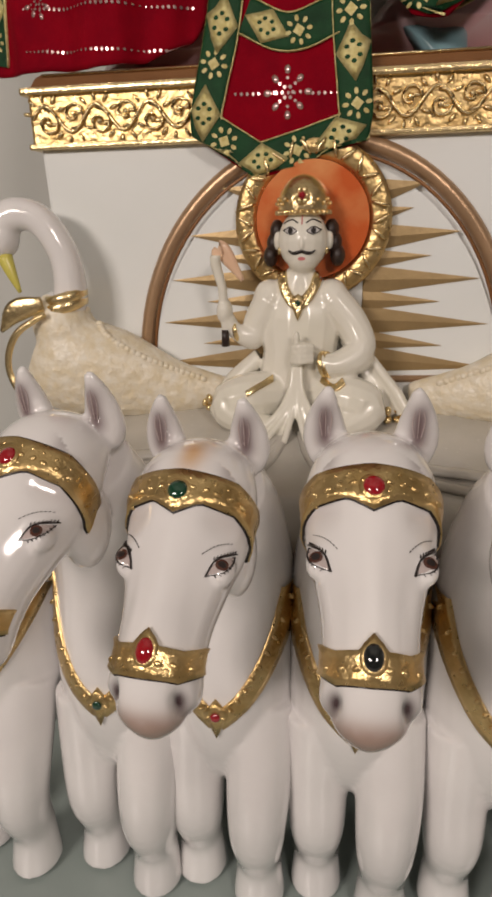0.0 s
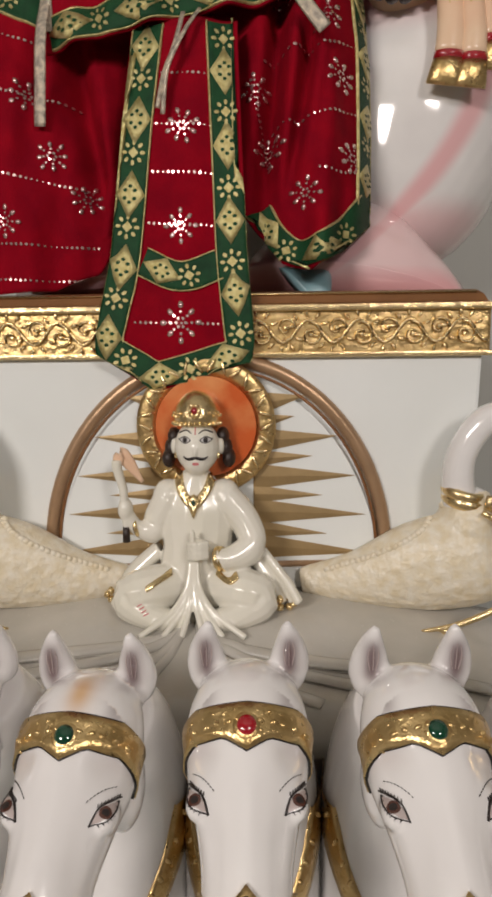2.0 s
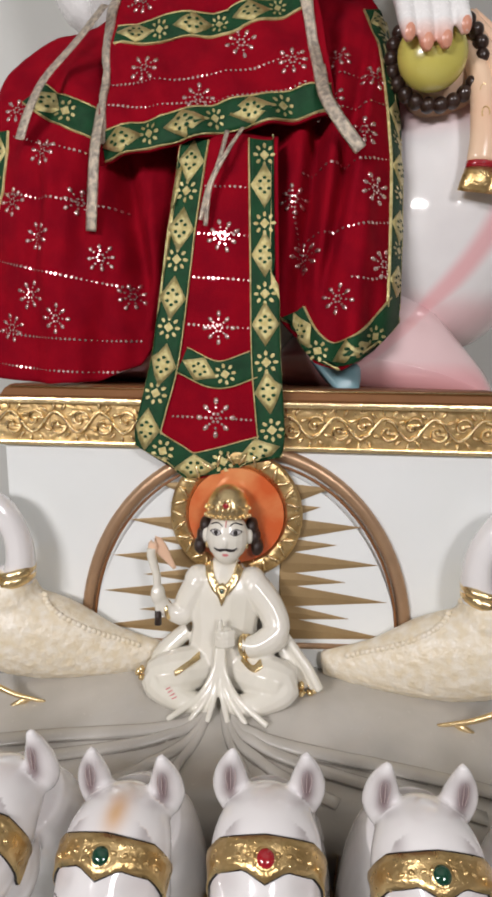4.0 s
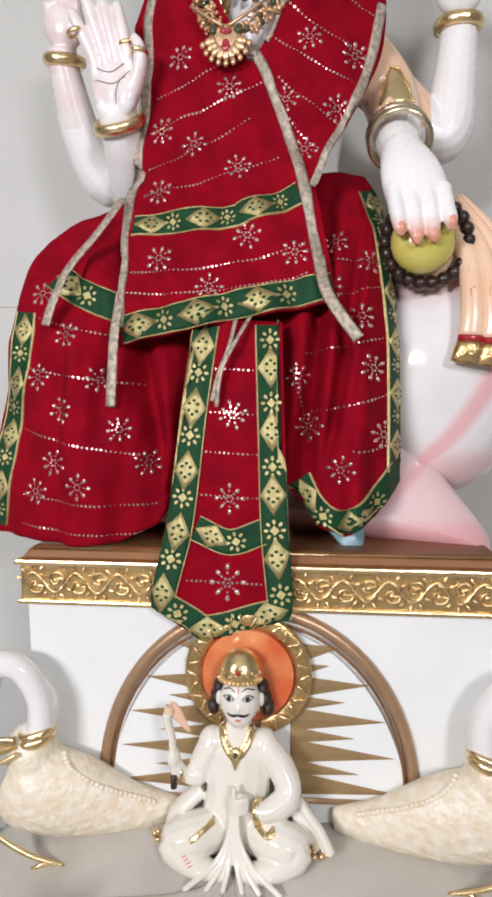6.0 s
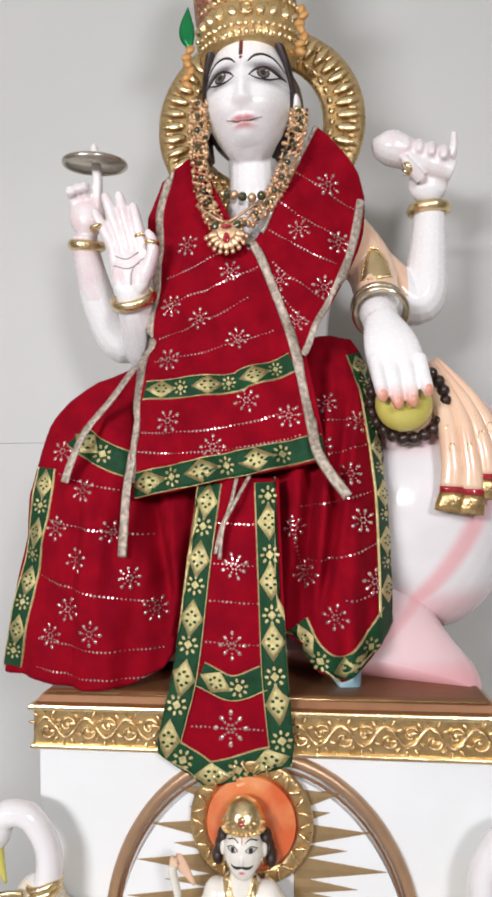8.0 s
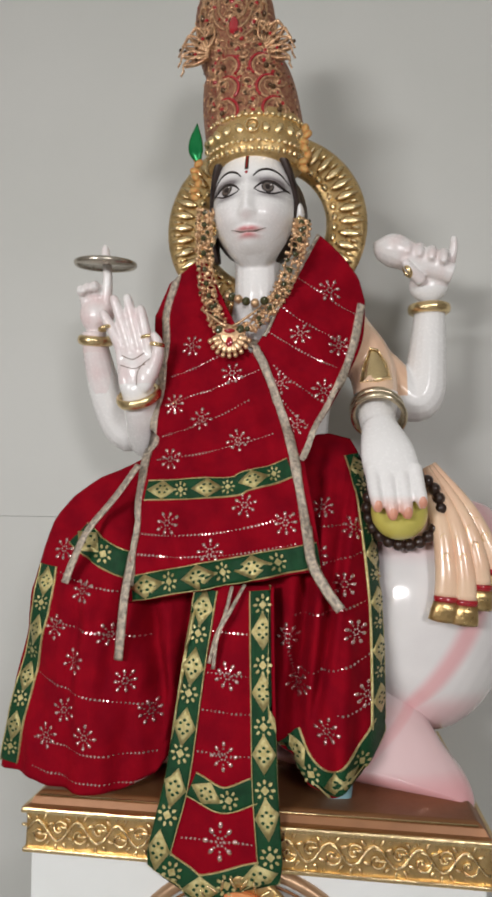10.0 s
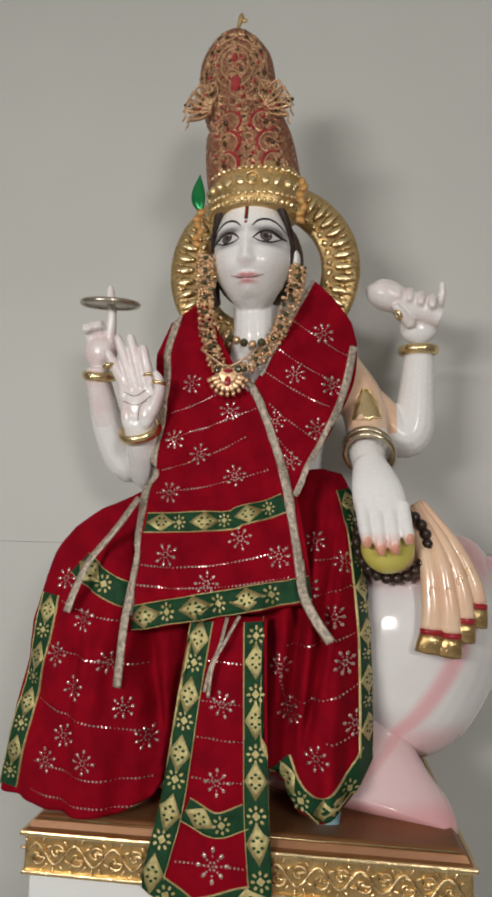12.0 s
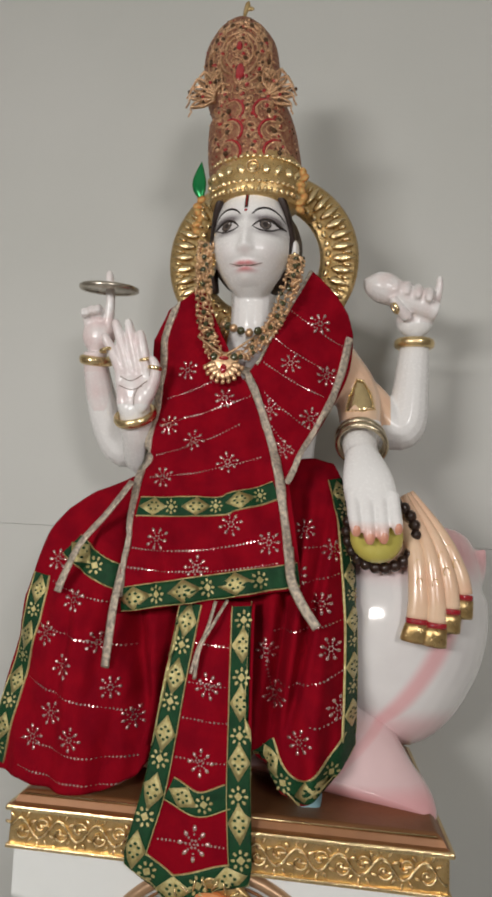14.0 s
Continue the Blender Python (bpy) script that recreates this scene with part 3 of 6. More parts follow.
        if t < -0.07:
            dab(v, lay, (0.33, 0.20, 0.15), 0.95 / (1 + math.exp((t + 0.0995 + 0.25 * e) / 0.0028)))
            dab(v, lay, (0.05, 0.025, 0.03), bump_at(u, t, ((1.1, 0.0200, -0.0965, 0.0026, 0.0060),)) if e > -0.01 else 0)
        elif e > -0.012 and t < 0.04:
            dab(v, lay, (0.42, 0.34, 0.33), bump_at(u, t, ((0.35, 0.031, 0.003, 0.010, 0.0075),)))
        if p.z > 0.722 and 0.012 < u < 0.045:
            dab(v, lay, (0.15, 0.095, 0.10), 1.0 * math.exp(-((u - 0.0284) / 0.0066) ** 2 - ((p.z - 0.744) / 0.016) ** 4) if v.normal.dot(m3 @ Vector((0, -1, 0.15))) > 0.45 else 0)
        if forelock and t > 0.026 and e > -0.06:
            dab(v, lay, (0.62, 0.33, 0.10), bump_at(p.x, t, ((0.8, 0.002, 0.042, 0.008, 0.014),)))
    # painted and gilded trappings lie on the carved surface
    d = Vector((0, -0.72, 0.69))
    up = m3 @ Vector((0, 0.69, 0.72))
    front = Skin(bm, origin=H(Vector((0, -0.37, 0.695)) + d * 1.0), ax=sd, ay=up, way=m3 @ (-d))

    # forehead band: wraps round the head, with a point in the middle
    def wrap(rows_lo, rows_hi, axis_at, mat, off=0.0016, ang=112, count=36):
        ax0 = Vector(axis_at)
        strip = []
        for i in range(count + 1):
            a = math.radians(-ang + 2 * ang * i / count)
            u = abs(i / count * 2 - 1)
            lo, hi = lerp_table(rows_lo, u), lerp_table(rows_hi, u)
            line = []
            for k in range(7):
                e = lo + (hi - lo) * min(max(k - 1, 0), 4) / 4
                c = ax0 + Vector((0, 0.69, 0.72)) * e
                w = Vector((math.sin(a), 0, 0)) + d * math.cos(a)
                o, dirn = head @ (c + w * 0.2), m3 @ (-w)
                hit, nor, _, _ = front.tree.ray_cast(o, dirn)
                if hit is None:
                    hit, nor = head @ (c + w * 0.035), m3 @ w
                o2 = -0.0008 if k in (0, 6) else off + (0.0009 if k in (1, 5) else 0.0)
                line.append(bm.verts.new(hit + nor * o2))
            strip.append(line)
        for p, q in zip(strip, strip[1:]):
            for k in range(6):
                f = bm.faces.new((p[k], q[k], q[k + 1], p[k + 1]))
                f.material_index, f.smooth = mat, True
        return strip

    wrap([(0, 0.0), (0.2, 0.0075), (0.5, 0.006), (1, -0.012)], [(0, 0.0265), (0.5, 0.024), (1, 0.008)], hp(0.0015, -0.006), 1)
    wrap([(0, -0.009), (0.5, -0.0085), (1, -0.002)], [(0, 0.016), (0.16, 0.0075), (0.5, 0.007), (1, 0.012)], hp(-0.079, 0.003), 1, ang=84)
    # dark outlines of the bands are thin raised lines
    wrap([(0, -0.001), (0.2, 0.0065), (0.5, 0.005), (1, -0.013)], [(0, 0.0), (0.2, 0.0075), (0.5, 0.006), (1, -0.012)], hp(0.0015, -0.006), 3, off=0.0006)
    wrap([(0, 0.0266), (0.5, 0.0241), (1, 0.0081)], [(0, 0.0275), (0.5, 0.025), (1, 0.009)], hp(0.0015, -0.006), 3, off=0.0006)
    wrap([(0, -0.0099), (0.5, -0.0094), (1, -0.003)], [(0, -0.009), (0.5, -0.0085), (1, -0.002)], hp(-0.079, 0.003), 3, off=0.0006, ang=84)
    # bosses and stones
    T = front
    for i in range(-5, 6):
        if i:
            for z, r in ((0.0175, 0.0023), (0.0235, 0.0015), (0.0125, 0.0014)):
                c, nr = T.at(i * 0.0066 + (0.002 if z < 0.02 else 0), z - 0.00022 * i * i)
                ball(bm, c + nr * 0.0008, (r * 1.35, r * 0.7, r * 0.8), (0, 35 * (1 if i % 2 else -1), 0), 1, 8, 6)
    for i in (-3, -2, -1, 1, 2, 3):
        c, nr = T.at(i * 0.0072, -0.0805)
        ball(bm, c + nr * 0.0006, (0.0030, 0.0016, 0.0026), (0, 40 * (-1) ** i, 0), 1, 8, 6)
    for z, r, mi, tall in ((0.0150, 0.0062, 4, 1.0), (-0.0745, 0.0052, 5, 1.35)):
        c, nr = T.at(0, z)
        q = nr.to_track_quat("Z", "Y").to_euler()
        rot = tuple(math.degrees(a) for a in q)
        ball(bm, c + nr * 0.0006, (r * 1.35, r * 1.35 * tall, 0.0018), rot, 1, 16, 8)
        ball(bm, c + nr * 0.0012, (r, r * tall, 0.0030), rot, mi, 16, 8)
    # eyes, brows, nostrils, inner ears, tinted muzzle
    for s in (-1, 1):
        side = m3 @ Vector((s * 0.62, -0.62, 0.48)).normalized()
        ay = (up - side * up.dot(side)).normalized()
        axx = ay.cross(side)
        ca, sa = math.cos(0.5), math.sin(0.5)
        ox, oy = (axx * s) * ca + ay * sa, ay * ca - (axx * s) * sa
        E = Skin(bm, origin=Vector(H((s * 0.0285, -0.397, 0.689))) + side, ax=ox, ay=oy, way=-side)
        E.k = 0.80
        # axx * s points outward from the nose
        lid = [(-0.0125, -0.0036), (-0.007, -0.0046), (0.0, -0.0042), (0.007, -0.0016), (0.0135, 0.0025), (0.006, 0.0042), (0.0, 0.0046), (-0.006, 0.0024)]
        decal(bm, E, [(p * 0.95, q * 0.85) for p, q in lid], 0.0007, 10, 2, False)
        decal(bm, E, circle(-0.0003, 0.0002, 0.0040, 14), 0.0010, 7, 1, False)
        decal(bm, E, circle(-0.0003, 0.0002, 0.0023, 10), 0.0013, 3, 1, False)
        ribbon(bm, E, [(-0.0135, -0.0042), (-0.006, 0.0030), (0.0, 0.0052), (0.007, 0.0050), (0.017, 0.0042)], 0.0010, 0.0014, 3, across=2, n=5)
        ribbon(bm, E, [(-0.0125, -0.0038), (-0.006, -0.0048), (0.0, -0.0043), (0.008, -0.0012), (0.0135, 0.0025)], 0.0006, 0.0012, 3, across=2, n=5)
        for i in range(8):
            p = -0.004 + i * 0.0026
            q = 0.0052 - 0.00002 * i * i
            ribbon(bm, E, [(p, q, 0.0006), (p + 0.0012 + 0.0002 * i, q + 0.0022, 0.0002)], 0.0005, 0.0010, 3, across=2, n=2)
            ribbon(bm, E, [(p - 0.003, -0.0050 + 0.0002 * i * i * 0.8, 0.0005), (p - 0.0025 + 0.0002 * i, -0.0068 + 0.0002 * i * i * 0.8, 0.0002)], 0.0004, 0.0008, 3, across=2, n=2)
        for i in range(9):
            p = -0.011 + i * 0.003
            ribbon(bm, E, [(p, 0.0105 + 0.0035 * math.sin((i + 1) / 9 * 2.6)), (p + 0.0017, 0.0108 + 0.0035 * math.sin((i + 1.5) / 9 * 2.6))], 0.0005, 0.0006, 3, across=2, n=2)
        # hair strokes in the ears
        A = Skin(bm, origin=H((s * 0.0278, -1.3, 0.742)), ax=sd, ay=m3 @ Vector((0, 0, 1)), way=m3 @ Vector((0, 1, 0)))
        for q in (-0.004, 0.0, 0.004):
            ribbon(bm, A, [(q * 0.5, -0.004, 0.0003), (q * 0.9, 0.006, 0.0006), (q * 0.6, 0.015 - abs(q) * 0.5, 0.0002)], 0.0005, 0.0006, 6, across=2, n=3)
    # collar: two gilded straps meeting in a point on the chest
    C = Skin(bm, origin=(0, -2, 0), ax=(1, 0, 0), ay=(0, 0, 1), way=(0, 1, 0))
    for s in (-1, 1):
        ribbon(bm, C, [(s * 0.053, 0.600), (s * 0.043, 0.562), (s * 0.024, 0.528), (0, 0.504)], 0.015, 0.002, 1, n=8)
        for i in range(10):
            k = i / 9
            px, pz = s * (0.050 - 0.044 * k), 0.59 - 0.08 * k ** 0.8
            c, nr = C.at(px, pz, 0.0024)
            ball(bm, c, (0.0032, 0.002, 0.0018), (0, s * 40, 0), 1, 8, 6)
    decal(bm, C, [(-0.009, 0.514), (0, 0.490), (0.009, 0.514), (0, 0.526)], 0.0032, 1, 2)
    c, nr = C.at(0, 0.512, 0.004)
    ball(bm, c, (0.004, 0.002, 0.004), (0, 0, 0), 5, 10, 8)
    for v in bm.verts:
        v.co.x += x
    return solo("horse_statue", bm, [HORSE_MARBLE, GOLD, MARBLE, BLACK, fore, nose, LID, IRIS, BLUSH, TAN, EYE_WHITE, PEACH], "white marble horse statue with gilded bridle and collar, painted eyes", "horse statue", "row of marble horses")


horse(-0.270, -18, 0.004, EMERALD, RUBY)
horse(-0.152, -13, 0.008, RUBY, EMERALD)
horse(-0.058, -4, -0.008, EMERALD, RUBY, forelock=True)
horse(0.047, 1, 0, RUBY, ONYX)
horse(0.158, 3, -0.002, EMERALD, RUBY)
horse(0.271, 8, 0, RUBY, EMERALD)

# ---- swans at both ends ----


def swan(s):
    """A marble swan beside the disc; s is its side."""
    bm = bmesh.new()
    tube(bm, [(s * 0.10, -0.008, 0.680, 0.010, 0.016), (s * 0.165, -0.020, 0.688, 0.026, 0.032), (s * 0.23, -0.028, 0.704, 0.04, 0.052), (s * 0.29, -0.034, 0.718, 0.042, 0.056), (s * 0.318, -0.035, 0.73, 0.025, 0.045)], side=(0, 1, 0), n=5, seg=18)
    ball(bm, (s * 0.285, -0.033, 0.755), (0.035, 0.035, 0.045), (0, s * 18, 0))
    bm = sculpt(bm, 0.0028, 5)
    for f in bm.faces:
        f.material_index = 1
    skin = Skin(bm)
    # shallow carved feathers and a beaded wing edge
    for v in bm.verts:
        q = v.co
        row = q.z / 0.013 + abs(q.x) / 0.05
        cell = math.sin(abs(q.x) / 0.0045 + math.pi * math.floor(row)) * 0.5 + 0.5
        q.y -= 0.0012 * cell * (row - math.floor(row)) if q.y < -0.02 else 0.0
    edge = [(s * 0.130, 0.700), (s * 0.180, 0.722), (s * 0.228, 0.750), (s * 0.258, 0.778)]
    for r in smooth_path(edge, 9):
        hit, nor = skin.at(r[0], r[1], 0.0)
        ball(bm, hit, (0.0048, 0.0030, 0.0040), (0, s * -28, 0), 1, 8, 6)
    neck = bmesh.new()
    tube(neck, [(s * 0.283, -0.035, 0.765, 0.022), (s * 0.273, -0.036, 0.80, 0.0185), (s * 0.276, -0.038, 0.838, 0.0165), (s * 0.297, -0.04, 0.872, 0.0165), (s * 0.325, -0.042, 0.878, 0.018), (s * 0.343, -0.044, 0.862, 0.02), (s * 0.345, -0.046, 0.842, 0.015)], side=(0, 1, 0), n=6, seg=16)
    ball(neck, (s * 0.342, -0.046, 0.856), (0.021, 0.02, 0.023))
    neck = sculpt(neck, 0.0024, 5)
    me = mesh_of(neck, "tmp", [])
    bm.from_mesh(me)
    bpy.data.meshes.remove(me)
    for f in bm.faces:
        if f.calc_center_median().z > 0.795 and abs(f.calc_center_median().x) > 0.24:
            f.material_index = 0
    # beak, eye, gilded collar and trailing band
    tube(bm, [(s * 0.338, -0.05, 0.836, 0.009, 0.008), (s * 0.330, -0.054, 0.818, 0.006, 0.005), (s * 0.322, -0.056, 0.799, 0.002, 0.002)], n=4, seg=10, mat=3)
    ball(bm, (s * 0.352, -0.064, 0.858), (0.0035, 0.003, 0.0035), (0, 0, 0), 4, 10, 8)
    ringband(bm, (s * 0.281, -0.036, 0.784), 0.0215, 0.005, (8, s * 14, 0), 2)
    ringband(bm, (s * 0.279, -0.036, 0.793), 0.0205, 0.0045, (8, s * 14, 0), 2)
    tube(bm, [(s * 0.295, -0.062, 0.787, 0.002, 0.008), (s * 0.325, -0.066, 0.780, 0.002, 0.012), (s * 0.345, -0.066, 0.758, 0.001, 0.002)], side=(0, 1, 0), n=5, seg=8, mat=2)
    tube(bm, [(s * 0.29, -0.070, 0.778, 0.003, 0.003), (s * 0.325, -0.074, 0.755, 0.003, 0.004), (s * 0.338, -0.074, 0.718, 0.003, 0.004), (s * 0.318, -0.078, 0.682, 0.003, 0.004), (s * 0.27, -0.084, 0.660, 0.003, 0.0035), (s * 0.226, -0.084, 0.650, 0.002, 0.002)], side=(0, 1, 0), n=7, seg=8, mat=2)
    tube(bm, [(s * 0.245, -0.083, 0.654, 0.003, 0.003), (s * 0.265, -0.086, 0.640, 0.003, 0.006), (s * 0.285, -0.084, 0.615, 0.003, 0.003)], side=(0, 1, 0), n=5, seg=8, mat=2)
    return solo("swan_statue", bm, [MARBLE, CREAM, GOLD_BRIGHT, YELLOW, BLACK], "cream and white marble swan statue with gilded collar", "swan statue", "pair of swans")


swan(1)
swan(-1)

# ---- the small seated figure ----
bm = bmesh.new()
tube(bm, [(-0.02, -0.045, 0.69, 0.055, 0.034), (-0.02, -0.042, 0.735, 0.050, 0.032), (-0.02, -0.038, 0.775, 0.055, 0.029), (-0.02, -0.036, 0.805, 0.042, 0.022), (-0.018, -0.038, 0.83, 0.015, 0.014)], n=5)
ball(bm, (-0.017, -0.041, 0.858), (0.030, 0.025, 0.032))
ball(bm, (-0.017, -0.045, 0.843), (0.021, 0.02, 0.02))
ball(bm, (-0.017, -0.064, 0.855), (0.0032, 0.0045, 0.0075))
for s in (-1, 1):
    tube(bm, [(-0.02 + s * 0.02, -0.05, 0.690, 0.028), (-0.02 + s * 0.06, -0.075, 0.690, 0.030), (-0.02 + s * 0.082, -0.08, 0.682, 0.026), (-0.02 + s * 0.05, -0.098, 0.668, 0.016), (-0.02 + s * 0.01, -0.10, 0.663, 0.012)], side=(0, 1, 0), n=5)
    ball(bm, (-0.017 + s * 0.0315, -0.038, 0.858), (0.0045, 0.007, 0.010))
# arms
tube(bm, [(0.022, -0.038, 0.795, 0.022), (0.05, -0.045, 0.768, 0.021), (0.060, -0.058, 0.742, 0.020), (0.03, -0.075, 0.73, 0.0145), (0.006, -0.082, 0.734, 0.011)], side=(0, 1, 0), n=5)
ball(bm, (-0.012, -0.084, 0.745), (0.017, 0.010, 0.012), (0, 15, 0))
ball(bm, (-0.020, -0.088, 0.760), (0.0045, 0.0045, 0.009))
for k in range(4):
    tube(bm, [(0.002, -0.090, 0.738 + 0.005 * k, 0.0034), (-0.014, -0.096, 0.737 + 0.0055 * k, 0.0034), (-0.027, -0.090, 0.736 + 0.005 * k, 0.003)], n=3, seg=8)
tube(bm, [(-0.06, -0.038, 0.795, 0.022), (-0.077, -0.04, 0.77, 0.020), (-0.084, -0.046, 0.757, 0.017), (-0.103, -0.056, 0.762, 0.010), (-0.116, -0.06, 0.778, 0.010)], side=(0, 1, 0), n=5)
ball(bm, (-0.118, -0.062, 0.786), (0.011, 0.011, 0.014))
tube(bm, [(-0.117, -0.064, 0.762, 0.005), (-0.119, -0.064, 0.80, 0.006), (-0.120, -0.062, 0.845, 0.007)], n=3)
ball(bm, (0.020, -0.037, 0.797), (0.024, 0.021, 0.021))
ball(bm, (-0.060, -0.037, 0.797), (0.024, 0.021, 0.021))
# robe spreading to both sides
tube(bm, [(0.045, -0.03, 0.74, 0.02, 0.012), (0.075, -0.035, 0.70, 0.026, 0.014), (0.098, -0.05, 0.668, 0.016, 0.01)], side=(0, 1, 0), n=4)
tube(bm, [(-0.075, -0.03, 0.73, 0.016, 0.012), (-0.105, -0.035, 0.70, 0.02, 0.014), (-0.118, -0.045, 0.675, 0.012, 0.01)], side=(0, 1, 0), n=4)
for k in range(4):
    tube(bm, [(0.030 + 0.007 * k, -0.030 - 0.004 * k, 0.765, 0.006, 0.006), (0.062 + 0.008 * k, -0.040 - 0.005 * k, 0.715, 0.008, 0.007), (0.090 + 0.008 * k, -0.052 - 0.006 * k, 0.674, 0.007, 0.006)], side=(0, 1, 0), n=4)
for d, e in ((-0.010, -0.050), (-0.006, -0.026), (-0.002, -0.008), (0.003, 0.012), (0.007, 0.030), (0.011, 0.052)):
    tube(bm, [(-0.02 + d * 0.5, -0.084, 0.730, 0.0026), (-0.02 + d * 0.8, -0.094, 0.702, 0.0034), (-0.02 + d * 1.3 + e * 0.25, -0.106, 0.676, 0.0042), (-0.02 + d * 1.8 + e * 0.9, -0.124, 0.655, 0.0040)], n=4)
bm = sculpt(bm, 0.0015, 7)
FIG = Skin(bm)
# gilded cap, hair, painted face marks, necklace, cuffs and sash knots
tube(bm, [(-0.017, -0.034, 0.884, 0.0315, 0.0275), (-0.017, -0.034, 0.894, 0.0320, 0.0280), (-0.017, -0.033, 0.906, 0.028, 0.025), (-0.017, -0.032, 0.917, 0.019, 0.017), (-0.017, -0.031, 0.923, 0.007, 0.006)], n=4, seg=20, mat=1)
for i in range(13):
    a = math.radians(-75 + i * 12.5)
    ball(bm, (-0.017 + 0.0325 * math.sin(a), -0.034 - 0.0285 * math.cos(a), 0.886), 0.0027, (0, 0, 0), 1, 8, 6)
    ball(bm, (-0.017 + 0.0325 * math.sin(a), -0.034 - 0.0285 * math.cos(a), 0.895 + 0.004 * (i % 2)), 0.0022, (0, 0, 0), 1, 8, 6)
for i in range(6):
    a = i * math.pi / 3
    ball(bm, (-0.017 + 0.006 * math.cos(a), -0.0645, 0.902 + 0.006 * math.sin(a)), (0.0034, 0.002, 0.0034), (0, 0, 0), 1, 8, 6)
ball(bm, (-0.017, -0.066, 0.902), (0.0036, 0.0028, 0.0036), (0, 0, 0), 2, 10, 8)
for s in (-1, 1):
    for k in range(3):
        ball(bm, (-0.017 + s * (0.033 + 0.004 * k), -0.026, 0.868 - 0.013 * k), (0.009, 0.014, 0.012), (0, 0, 0), 3, 12, 8)
    decal(bm, FIG, circle(-0.017 + s * 0.013, 0.868, 0.0068, 12, 0.0029), 0.0005, 5, 1, False)
    decal(bm, FIG, circle(-0.017 + s * 0.013, 0.868, 0.0030, 8), 0.0009, 4, 1, False)
    ribbon(bm, FIG, [(-0.017 + s * 0.0055, 0.8676), (-0.017 + s * 0.013, 0.8645), (-0.017 + s * 0.021, 0.8680)], 0.0008, 0.0009, 4, across=2)
    ribbon(bm, FIG, [(-0.017 + s * 0.0045, 0.8755), (-0.017 + s * 0.012, 0.8790), (-0.017 + s * 0.022, 0.8755)], 0.0012, 0.0006, 4, across=2)
    ribbon(bm, FIG, [(-0.017 + s * 0.0055, 0.8680), (-0.017 + s * 0.013, 0.8718), (-0.017 + s * 0.022, 0.8685)], 0.0009, 0.0009, 4, across=2)
    ribbon(bm, FIG, [(-0.017, 0.8480, 0.0026), (-0.017 + s * 0.006, 0.8462, 0.0036), (-0.017 + s * 0.011, 0.8462, 0.0026), (-0.017 + s * 0.0155, 0.8490, 0.0006)], 0.003, 0.0012, 4, across=2)
    ball(bm, (-0.017 + s * 0.028, -0.046, 0.848), (0.0025, 0.0025, 0.004), (0, 0, 0), 1, 8, 6)
    ribbon(bm, FIG, [(-0.02 + s * 0.03, 0.714), (-0.02 + s * 0.046, 0.709 if s > 0 else 0.708), (-0.02 + s * 0.058, 0.715 if s > 0 else 0.702)][::s], 0.006, 0.002, 1)
for k in range(4):
    ribbon(bm, FIG, [(-0.088 + 0.003 * k, 0.684 - 0.003 * k), (-0.082 + 0.003 * k, 0.6865 - 0.003 * k)], 0.0013, 0.0006, 6, across=2, n=3)
decal(bm, FIG, circle(-0.017, 0.8405, 0.0045, 10, 0.0018), 0.0008, 6, 1, False)
ribbon(bm, FIG, [(-0.017, 0.887), (-0.017, 0.874)], 0.0014, 0.0006, 6, across=2, n=3)
ribbon(bm, FIG, [(-0.043, 0.826), (-0.038, 0.806), (-0.021, 0.792), (-0.004, 0.806), (0.004, 0.826)], 0.012, 0.0025, 1)
decal(bm, FIG, [(-0.032, 0.797), (-0.021, 0.776), (-0.010, 0.797), (-0.021, 0.803)], 0.004, 1, 2)
for i in range(15):
    k = i / 14 * 2 - 1
    c, nr = FIG.at(-0.0205 + 0.02 * k, 0.793 + 0.028 * k * k, 0.003)
    ball(bm, c, 0.0024, (0, 0, 0), 1, 8, 6)
c, nr = FIG.at(-0.021, 0.793, 0.005)
ball(bm, c, (0.0035, 0.002, 0.0035), (0, 0, 0), 7, 10, 8)
ringband(bm, (0.014, -0.08, 0.732), 0.0125, 0.0022, (0, 80, -20), 1)
ringband(bm, (0.019, -0.078, 0.731), 0.013, 0.0018, (0, 80, -20), 1)
ringband(bm, (-0.104, -0.056, 0.764), 0.011, 0.0022, (0, 75, 0), 1)
for cx, cz in ((0.095, 0.672), (-0.125, 0.682)):
    for i in range(6):
        ball(bm, (cx + 0.009 * math.cos(i * 1.05) * 1.3, -0.066 + 0.003 * (i % 2), cz + 0.006 * math.sin(i * 1.05)), (0.0055, 0.005, 0.004), (0, i * 40, 0), 1, 10, 8)
